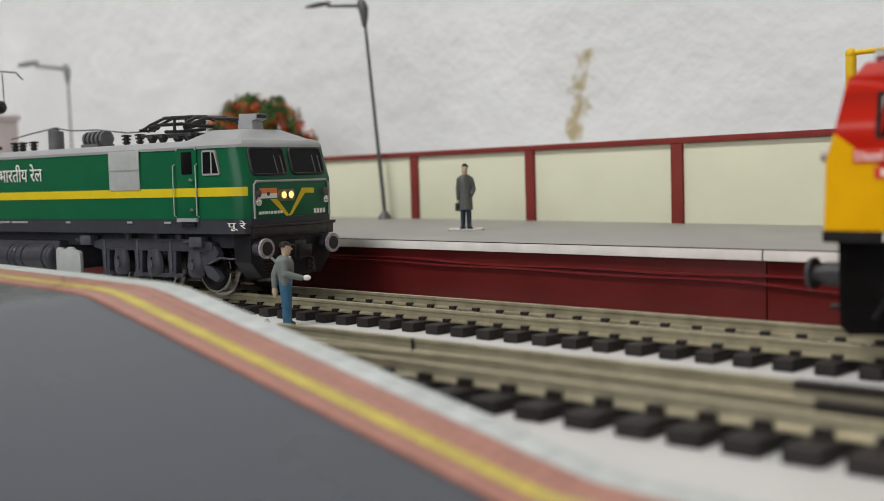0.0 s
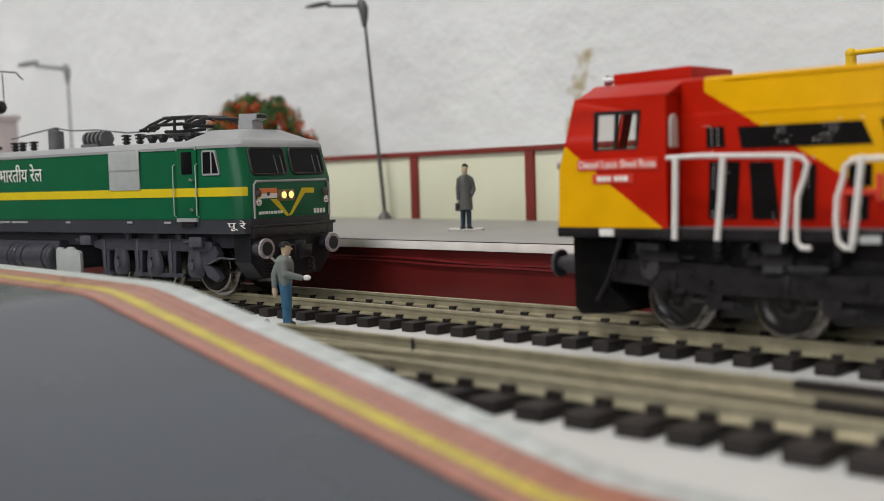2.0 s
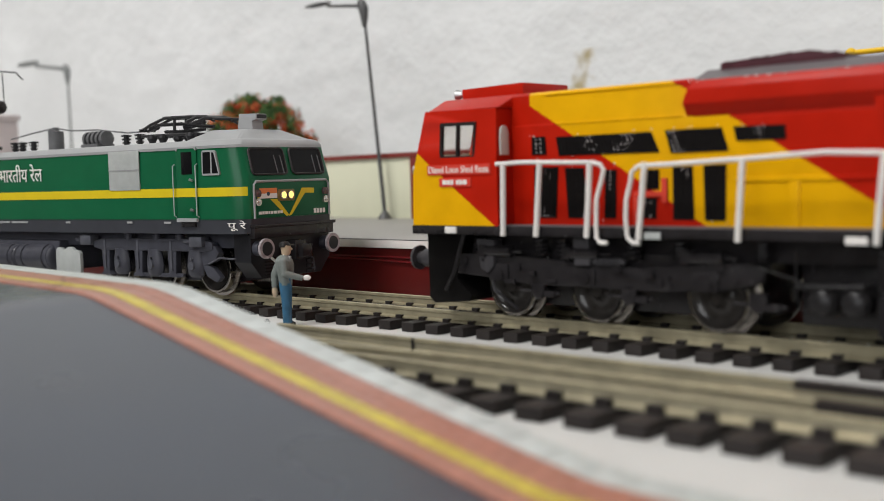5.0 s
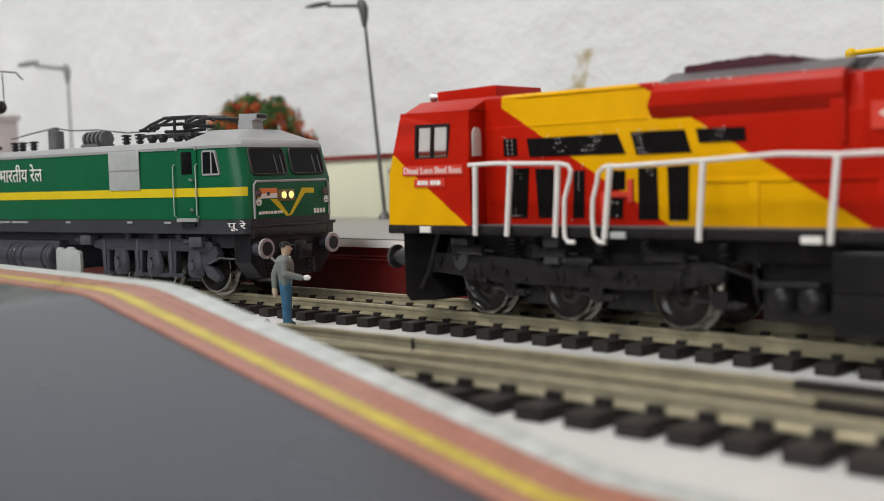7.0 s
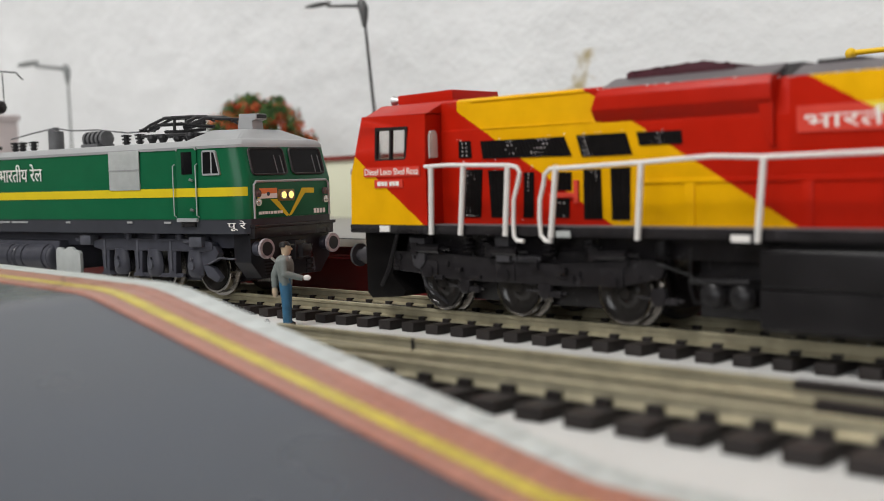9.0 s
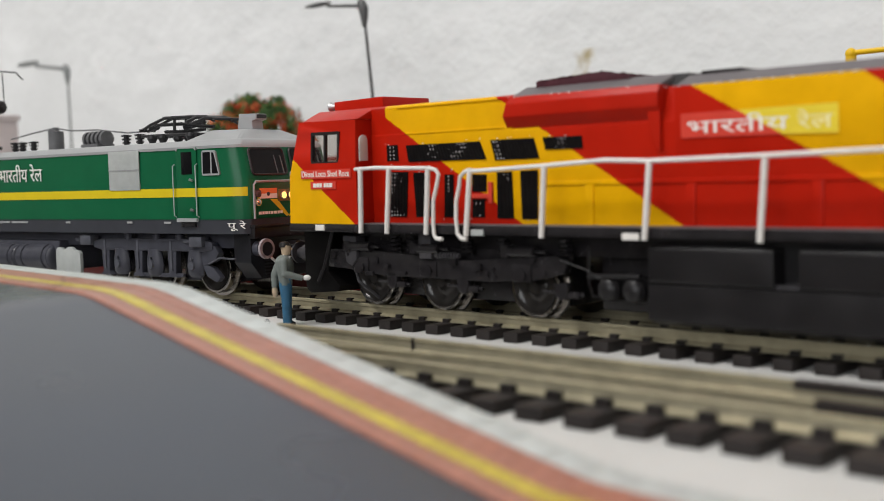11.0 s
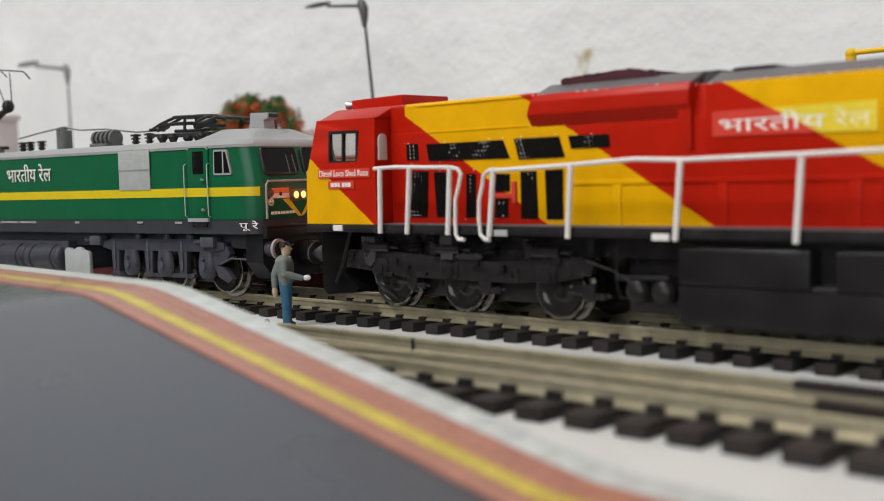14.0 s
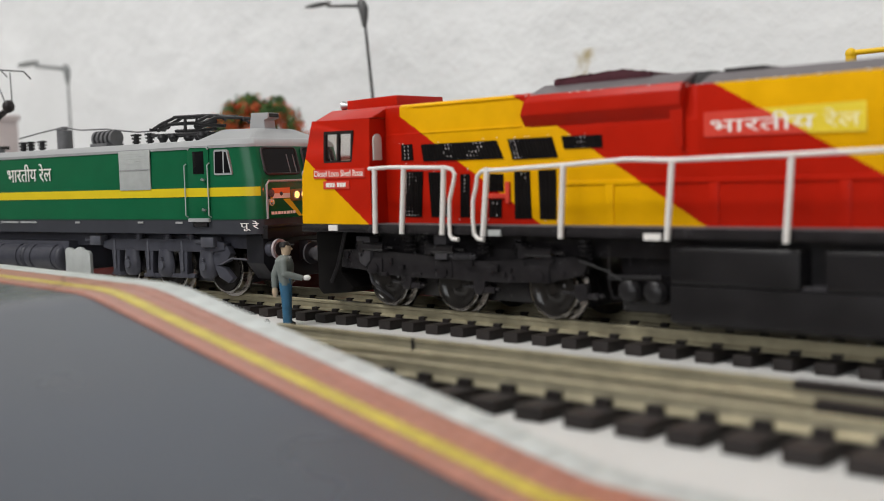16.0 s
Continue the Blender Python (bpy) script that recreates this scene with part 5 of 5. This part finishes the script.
    part("coupler", b, M_black, G)
    for y in (-7.5, 5.5):
        b = bmn(); tube(b, [(-2.4, y, 9.4), (-0.6, y, 8.2), (-0.4, y, 6.2)], 0.35, 6); ball(b, (-0.4, y, 5.8), 0.55, 0.55, 0.7)
        part("brake_hose", b, M_letter if y < 0 else M_slate, G)
    # underframe
    b = bmn(); box(b, -GLEN + 5, -5, -12.5, 12.5, 11.8, 15.7, 0.3)
    part("underframe", b, M_slate, G)
    ax = (-60.2, -40.5, -20.0)
    cast_bogie(G, ax, M_slate, M_slatelight)
    rear = cast_bogie(G, ax, M_slate, M_slatelight)
    rear.matrix_basis = pose(-GLEN * S, 0, 0, 0, 0, 180)
    sets = []
    me = to_mesh(wheel_mesh(6.1), "wheelset", [M_wheel, M_wheelface])
    for a in (*ax, *(-GLEN - a for a in ax)):
        ob = new("wheelset", me)
        ob.parent = G
        ob.location = Vector((a, 0, 6.1)) * S
        sets.append((ob, a))
    b = bmn(); box(b, -145, -78.5, -15.5, 15.5, 4.6, 13.2, 0.6)
    part("transformer_tank", b, M_slate, G)
    for xa, xb in ((-113, -98.5), (-96.5, -81.5)):
        b = bmn(); limb(b, (xa, -14.6, 8.4), (xb, -14.6, 8.4), 3.6, 3.6, 24)
        for q in (xa + 2.5, xb - 2.5):
            limb(b, (q - 0.5, -14.6, 8.4), (q + 0.5, -14.6, 8.4), 3.85, 3.85, 24)
        ball(b, (xb, -14.6, 8.4), 1.3, 3.5, 3.5, 0, 20); ball(b, (xa, -14.6, 8.4), 1.3, 3.5, 3.5, 0, 20)
        part("air_reservoir", b, M_slate, G, "slate cylindrical air reservoir")
    b = bmn(); prism(b, [(-77.6, 4.0), (-77.6, 10.6), (-76.5, 11.4), (-75.0, 11.3), (-74.2, 10.8), (-73, 11.0), (-71.8, 11.6), (-70.2, 11.5), (-69.2, 10.8), (-67.2, 10.6), (-66.4, 9.8), (-66.4, 4.0)], "y", -17.4, -16.4, 0.15)
    part("side_plate", b, M_silvgrey, G, "pale grey plate")
    # roof gear
    def insulator(x, y, h=4.0, r=1.5):
        b = bmn(); limb(b, (x, y, 38.5), (x, y, 38.5 + h), r * 0.6, r * 0.6, 12)
        for i in range(4):
            limb(b, (x, y, 39.0 + i * h / 4.2), (x, y, 39.5 + i * h / 4.2), r * (0.7 + 0.14 * i), r * (0.75 + 0.14 * i), 16)
        part("insulator", b, M_panto, G)
    for x in (-60.5, -66.5, -112, -118, -122):
        insulator(x, 0, 4.0, 1.3)
    b = bmn(); limb(b, (-100.2, 0, 38.5), (-100.2, 0, 45.0), 2.3, 2.3, 20); limb(b, (-100.2, 0, 45.2), (-100.2, 0, 46.2), 1.2, 1.0, 12); limb(b, (-103.5, 0, 45.2), (-101, 0, 45.6), 0.5, 0.5, 8)
    part("circuit_breaker", b, M_insul, G, "grey cylinder on the roof")
    b = bmn(); limb(b, (-84.6, 0, 41.8), (-75.4, 0, 41.6), 1.7, 1.7, 18); box(b, -84, -76, -3, 3, 38.6, 40.4, 0.3)
    for i in range(5):
        limb(b, (-84.2 + i * 2.0, 0, 41.8), (-83.2 + i * 2.0, 0, 41.8), 2.3, 2.3, 18)
    part("roof_resistor", b, M_insul, G)
    b = bmn(); tube(b, [(-124, 0, 43.6), (-112, 0, 45.0), (-101, 0, 46.0), (-92, 0, 44.8), (-80, 0, 44.5), (-66, 0, 43.0), (-57, 0, 43.0)], 0.22, 6)
    part("busbar", b, M_insul, G)
    # folded pantograph
    pn = G
    def bars(name, lines, r=0.45, m=M_frame, label=""):
        b = bmn()
        for l in lines:
            tube(b, l, r, 6)
        return part(name, b, m, pn, label)
    pn = bars("pantograph", [[(-54, -4.5, 41.4), (-31, -4.5, 41.2)], [(-54, 4.5, 41.4), (-31, 4.5, 41.2)], [(-53, -4.5, 41.4), (-53, 4.5, 41.4)], [(-33, -4.5, 41.2), (-33, 4.5, 41.2)]], 0.4, M_panto, "folded dark metal pantograph")
    bars("lower_arm", [[(-56.8, y, 43.4), (-53.5, y, 44.6), (-47.5, y * 0.8, 46.2), (-42.8, y * 0.8, 46.1)] for y in (-1.6, 1.6)], 0.42, M_panto)
    bars("upper_arm", [[(-47.5, y, 46.1), (-36, y * 1.2, 45.9), (-28.6, y * 1.6, 45.5), (-25.8, y * 1.6, 44.3)] for y in (-2.0, 2.0)], 0.45, M_panto)
    bars("cross_bar", [[(-57, -2.6, 43.2), (-57, 2.6, 43.2)], [(-47.5, -2, 46.1), (-47.5, 2, 46.1)], [(-42.9, -2, 46.0), (-43.1, -2, 42.4)], [(-42.9, 2, 46.0), (-43.1, 2, 42.4)]], 0.42, M_panto)
    bars("linkage", [[(-56.8, 0, 43.0), (-50.5, -0.8, 44.4), (-41.4, -0.8, 44.3), (-33.9, -0.8, 43.3), (-28.7, -0.8, 43.0)], [(-51, 1.4, 42.6), (-40.8, 1.4, 42.3), (-34.7, 1.4, 42.6)]], 0.5, M_panto)
    bars("collector_head", [[(-27, -9, 43.6), (-26.5, -6, 44.9), (-26.5, 6, 44.9), (-27, 9, 43.6)], [(-30, -9, 44.0), (-29.5, -6, 45.3), (-29.5, 6, 45.3), (-30, 9, 44.0)]], 0.42, M_panto)
    bars("spring_tube", [[(-41, 0, 43.4), (-33.5, 0, 44.6)], [(-55.5, 0, 43.6), (-52.5, 0, 44.2)]], 0.95, M_panto)
    for x, y in ((-49.4, -4.5), (-49.4, 4.5), (-45.0, -4.5), (-45.0, 4.5), (-33.5, -4.5), (-33.5, 4.5)):
        b = bmn(); loft(b, [(x, y, 38.4, 0.8, 0.8), (x, y, 39.6, 0.9, 0.9), (x, y, 40.6, 1.5, 1.5), (x, y, 41.6, 1.3, 1.3)], 12)
        part("insulator", b, M_panto, pn)
    # raised pantograph at the far end
    pn = G
    pr = bars("pantograph", [[(-166, -6, 41.6), (-140, -6, 41.4)], [(-166, 6, 41.6), (-140, 6, 41.4)], [(-162, -6, 41.6), (-162, 6, 41.6)], [(-144, -6, 41.4), (-144, 6, 41.4)]], 0.6, M_frame, "raised dark metal pantograph")
    for x, y in ((-162, -6), (-162, 6), (-144, -6), (-144, 6)):
        b = bmn(); limb(b, (x, y, 38.6), (x, y, 41.6), 1.2, 1.0, 12)
        part("insulator", b, M_insul, pr)
    pn = pr
    bars("lower_arm", [[(-160, -3, 42), (-127, 0, 54)], [(-160, 3, 42), (-127, 0, 54)]], 0.7)
    bars("upper_arm", [[(-128.5, -1, 54), (-132, -3, 65)], [(-128.5, 1, 54), (-132, 3, 65)]], 0.2, M_insul)
    bars("collector_head", [[(-130, -9, 63.2), (-130, -6.5, 65.4), (-130, 6.5, 65.4), (-130, 9, 63.2)], [(-121, -5, 62.4), (-124, -5, 64.6), (-130, -5, 65.6), (-137, -5, 65.6)]], 0.26, M_insul)
    b = bmn(); ball(b, (-129, 0, 54), 1.9, 1.9, 2.1)
    part("knuckle", b, M_frame, pr)
    return G, sets


# ---- figures, planting and the rest ----
def platform_figure():
    b = bmn()
    mats = [M_coat, M_skin, M_hair, M_trouser, M_edge]
    box(b, -5.4, 5.4, -4.2, 4.2, 0, 0.45, 0.1, 4)
    for s in (-1, 1):
        loft(b, [(s * 1.15 + 0.1, 0, 0.45, 1.05, 1.9), (s * 1.15, -0.3, 1.1, 0.95, 1.6), (s * 1.15, 0.1, 1.5, 0.85, 0.95), (s * 1.1, 0.1, 4.0, 0.95, 1.0), (s * 1.0, 0.1, 7.4, 1.15, 1.3)], 12, 3)
        loft(b, [(s * 1.2 + 0.1, -0.6, 0.4, 1.0, 1.9), (s * 1.2, -0.6, 0.9, 1.0, 1.8), (s * 1.2, -0.2, 1.4, 0.7, 1.0)], 12, 2)
    loft(b, [(0, 0.1, 6.2, 2.7, 2.0), (0, 0.1, 8.5, 2.6, 1.9), (0, 0.1, 11.0, 2.45, 1.75), (0, 0.1, 13.5, 2.75, 1.8), (0, 0.1, 15.4, 2.9, 1.75), (0, 0.1, 16.4, 2.1, 1.4), (0, 0.1, 16.9, 1.1, 1.0)], 16, 0)
    ball(b, (2.3, 0, 15.2), 0.95, 0.95, 0.95, 0); limb(b, (2.3, 0, 15.2), (3.1, 0, 12.4), 0.95, 0.85, 12, 0)
    ball(b, (3.1, 0, 12.4), 0.85, 0.85, 0.85, 0); limb(b, (3.1, 0, 12.4), (2.2, -1.2, 10.6), 0.85, 0.7, 12, 0)
    ball(b, (-2.3, 0, 15.2), 0.95, 0.95, 0.95, 0); limb(b, (-2.3, 0, 15.2), (-2.8, -0.2, 12.0), 0.95, 0.8, 12, 0)
    limb(b, (-2.8, -0.2, 12.0), (-2.7, -0.6, 9.2), 0.8, 0.65, 12, 0)
    ball(b, (-2.7, -0.6, 8.8), 0.55, 0.6, 0.7, 1)
    box(b, -3.9, -1.9, -1.0, 0.1, 5.8, 8.4, 0.4, 2)
    loft(b, [(0, 0, 16.6, 0.75, 0.8), (-0.1, -0.1, 17.2, 1.0, 1.15), (-0.1, -0.2, 18.2, 1.15, 1.35), (0, -0.1, 19.2, 1.1, 1.3), (0, 0, 19.6, 0.8, 0.9)], 14, 1)
    loft(b, [(0.05, 0.15, 18.9, 1.22, 1.4), (0.05, 0.1, 19.6, 1.15, 1.35), (0, 0.1, 20.1, 0.7, 0.8), (0, 0.1, 20.25, 0.2, 0.2)], 14, 2)
    prism(b, [(-0.7, 16.5), (0, 14.0), (0.7, 16.5)], "y", -1.85, -1.4, 0, 0)
    for v in b.verts:
        if v.co.z > 0.5:
            v.co.x *= 0.82
    solid("figurine", b, mats, "painted model figure in grey overcoat carrying a black bag", "figurine", group="model figures", at=(-226.7, 72.7, 16.0), rz=40)


def track_figure():
    b = bmn()
    mats = [M_shirt, M_skin, M_hair, M_overall, M_letter]
    # faces +x
    for s in (-1, 1):
        loft(b, [(0.3, s * 0.95, 0, 1.2, 0.8), (0.2, s * 0.95, 0.6, 1.1, 0.8), (0, s * 0.95, 1.0, 0.85, 0.85), (0, s * 0.95, 4.5, 0.95, 0.95), (-0.1, s * 0.85, 8.6, 1.25, 1.05), (-0.1, s * 0.5, 9.8, 1.4, 1.3)], 12, 3)
        loft(b, [(0.4, s * 0.95, -0.02, 1.35, 0.85), (0.4, s * 0.95, 0.5, 1.2, 0.8), (0.1, s * 0.95, 0.9, 0.7, 0.7)], 12, 2)
    loft(b, [(-0.1, 0, 8.8, 1.45, 1.9), (-0.1, 0, 10.2, 1.5, 1.95), (-0.1, 0, 11.6, 1.8, 2.2), (-0.2, 0, 13.0, 2.1, 2.55), (-0.3, 0, 14.0, 1.95, 2.5), (-0.25, 0, 14.7, 1.5, 1.9), (-0.1, 0, 15.2, 0.9, 1.0)], 16, 0)
    prism(b, [(-1.1, 9.6), (1.2, 9.6), (1.5, 12.6), (1.2, 13.0)], "y", -1.4, 1.4, 0.1, 3)
    # one arm held out, one hanging
    ball(b, (-0.1, -2.1, 13.8), 1.05, 0.95, 1.05, 0)
    limb(b, (-0.1, -2.2, 13.8), (0.2, -2.8, 11.4), 1.0, 0.8, 12, 0)
    ball(b, (0.2, -2.85, 11.3), 0.82, 0.8, 0.82, 0)
    limb(b, (0.2, -2.9, 11.4), (3.9, -2.4, 10.3), 0.8, 0.6, 12, 0)
    ball(b, (4.8, -2.3, 10.4), 0.9, 0.55, 0.6, 4)
    limb(b, (-1.0, 0.6, 14.0), (-2.4, 0.6, 11.0), 1.1, 0.88, 12, 0)
    ball(b, (-2.4, 0.6, 11.0), 0.9, 0.88, 0.9, 0)
    limb(b, (-2.5, 0.6, 11.0), (-2.5, 0.4, 8.2), 0.78, 0.65, 12, 0)
    ball(b, (-2.5, 0.4, 7.3), 0.68, 0.55, 1.3, 1)
    loft(b, [(0, 0, 14.9, 0.75, 0.75), (0.25, 0, 15.6, 0.95, 0.8), (0.3, 0, 16.6, 1.12, 0.95), (0.15, 0, 17.4, 1.1, 1.0), (0.1, 0, 17.7, 0.6, 0.6)], 14, 1)
    loft(b, [(-0.25, 0, 16.9, 0.95, 1.06), (0.0, 0, 17.5, 1.2, 1.1), (-0.05, 0, 18.0, 0.9, 0.85), (-0.1, 0, 18.15, 0.3, 0.3)], 14, 2)
    ball(b, (1.4, 0, 16.5), 0.3, 0.25, 0.3, 1, 8)
    prism(b, [(0.6, -0.9), (1.9, -0.7), (2.1, 0), (1.9, 0.7), (0.6, 0.9)], "z", 17.25, 17.5, 0, 2)
    prism(b, [(0.9, 13.4), (1.3, 14.8), (-0.4, 15.4), (-0.2, 14.2)], "y", -1.0, 1.0, 0.1, 4)
    for v in b.verts:
        v.co *= 1.05
    solid("figurine", b, mats, "painted model figure in blue overalls with arm stretched out", "figurine", group="model figures", at=(-197.5, -21.2, 0), rz=43)
    b = bmn(); loft(b, [(0, 0, 0, 0.9, 0.8), (0, 0, 0.7, 1.0, 0.8), (0.1, 0, 1.3, 0.6, 0.5), (0.1, 0, 1.5, 0.2, 0.2)], 10)
    solid("pebble", b, M_insul, "small grey stone on the white sheet", "stone", at=(-201.5, -24.0, 0))


def flower_bush():
    t = thing("flower_bush", (-457, 172, 0), "round model bush with green leaves and orange-red flowers", "bush")
    b = bmn(); limb(b, (0, 0, 0), (0, 0, 38), 3.4, 2.2)
    rnd = random.Random(7)
    for k in range(9):
        a = k * 2 * math.pi / 9
        limb(b, (0, 0, 30 + k), (18 * math.cos(a), 18 * math.sin(a), 46 + 9 * rnd.random()), 1.3, 0.5, 8)
    part("trunk", b, M_bark, t)
    b = bmn()
    lumps = []
    for k in range(110):
        a, e = rnd.uniform(0, 2 * math.pi), rnd.uniform(-0.25, 1.45)
        r = 25.5 + rnd.uniform(-3, 1.5)
        lumps.append((Vector((r * math.cos(a) * math.cos(e) * 1.08, r * math.sin(a) * math.cos(e), 24 + r * math.sin(e) * 0.98)), rnd.uniform(4.5, 6.5)))
    for k in range(16000):
        c, r = rnd.choice(lumps)
        d = Vector((rnd.gauss(0, 1), rnd.gauss(0, 1), rnd.gauss(0, 1))).normalized() * r * rnd.random() ** 0.35
        p = c + d
        n = (d.normalized() + Vector((rnd.gauss(0, 0.5), rnd.gauss(0, 0.5), rnd.gauss(0, 0.5)))).normalized()
        u = n.orthogonal().normalized()
        v = n.cross(u)
        s = rnd.uniform(0.5, 1.25)
        q = [b.verts.new(p + u * s + n * 0.2), b.verts.new(p + v * s * 0.7), b.verts.new(p - u * s + n * 0.15), b.verts.new(p - v * s * 0.7)]
        b.faces.new(q)
    for v in b.verts:
        v.co = Vector((v.co.x * 1.0, v.co.y * 1.0, 21.5 + v.co.z * 1.02))
    part("crown", b, M_leaf, t, "leaves and orange-red flowers")


def yellow_frame():
    t = thing("yellow_frame", (-101.5, 60, 16), "yellow enamelled post with a pipe rail on top", "post")
    b = bmn(); limb(b, (0, 0, 0), (0, 0, 40.6), 1.15, 1.15, 16); ball(b, (0, 0, 40.6), 1.3, 1.3, 1.3)
    part("post", b, M_ytube, t)
    b = bmn(); limb(b, (0.8, 0, 40.8), (90, 0, 41.6), 0.6, 0.6, 12)
    part("pipe_rail", b, M_ytube, t)
    b = bmn(); limb(b, (90, 0, 0), (90, 0, 41.6), 1.15, 1.15, 16)
    part("post", b, M_ytube, t)


def pink_box():
    b = bmn(); box(b, -22, 22, -14, 14, 0, 54, 0.6); box(b, -23, 23, -15, 15, 54, 57, 0.5)
    solid("station_hut", b, M_pink, "pale pink model hut on the platform", "hut", at=(-619, 100, 16))


room()
fixtures()
far_platform()
fence()
street_lamp((-323.0, 131.0, 16), -8.2, -36, M_pole, 86.3)
street_lamp((-582.5, 138.0, 16), -1.4, -58, M_polelight, 83, 1.7, 4.0)
tracks()
NEAR = near_platform()
DIESEL, DIESEL_WHEELS = diesel_locomotive()
ELECTRIC, ELECTRIC_WHEELS = electric_locomotive()
platform_figure()
track_figure()
flower_bush()
yellow_frame()
pink_box()
pave(NEAR)


# ---- what moves ----
RED = [(0.0, 124.8), (0.5, 110.6), (1.0, 96.6), (1.5, 83.9), (2.0, 74.8), (2.5, 65.2), (3.0, 57.6), (3.5, 49.0), (4.0, 43.4), (4.7, 39.0), (5.5, 35.6), (6.5, 32.5), (7.0, 30.6), (7.5, 27.9), (8.0, 25.3), (8.5, 22.4), (9.0, 18.8), (9.5, 14.3), (10.2, 7.3), (10.8, 0.6), (11.1, -3.0), (11.3, -4.15), (11.5, -3.7), (11.75, -1.6), (12.0, -0.35), (12.5, 0.0), (13.0, 1.3), (13.5, 2.35), (14.0, 4.0), (14.5, 4.3), (15.0, 4.22), (15.5, 4.2), (16.0, 2.4)]
GREEN = [(0.0, 0.0), (11.0, 0.0), (11.3, -0.35), (11.5, -0.35), (12.0, 0.0), (12.5, 0.25), (13.0, 1.55), (13.5, 2.55), (14.0, 4.2), (14.5, 4.5), (15.0, 4.45), (16.0, 4.4)]


def glide(table, t):
    """Smooth value at t through the table's rows."""
    n = len(table)
    for i in range(n - 1):
        if t <= table[i + 1][0]:
            break
    t0, a = table[i]
    t1, c = table[i + 1]

    def slope(k):
        if k == 0 or k == n - 1:
            return 0.0 if table is GREEN else (table[1][1] - table[0][1]) / (table[1][0] - table[0][0]) if k == 0 else (table[-1][1] - table[-2][1]) / (table[-1][0] - table[-2][0])
        l = (table[k][1] - table[k - 1][1]) / (table[k][0] - table[k - 1][0])
        r = (table[k + 1][1] - table[k][1]) / (table[k + 1][0] - table[k][0])
        return 0.0 if l * r <= 0 else 2 * l * r / (l + r)
    h = t1 - t0
    u = (t - t0) / h
    return (2 * u ** 3 - 3 * u * u + 1) * a + (u ** 3 - 2 * u * u + u) * h * slope(i) + (3 * u * u - 2 * u ** 3) * c + (u ** 3 - u * u) * h * slope(i + 1)


def motions():
    times = [i / 10 for i in range(161)]
    walk(DIESEL, [(t, pose((-198 + glide(RED, t)) * S, 0, 4.5 * S)) for t in times])
    h = radians(6.3)
    walk(ELECTRIC, [(t, pose((-217 + glide(GREEN, t) * math.cos(h)) * S, (-1 + glide(GREEN, t) * math.sin(h)) * S, 4.5 * S, 0, 0, 6.3)) for t in times])
    for sets, table in ((DIESEL_WHEELS, RED), (ELECTRIC_WHEELS, GREEN)):
        for ob, a in sets:
            walk(ob, [(t, pose(a * S, 0, 6.1 * S, 0, math.degrees(glide(table, t) / 6.1), 0)) for t in times])


motions()
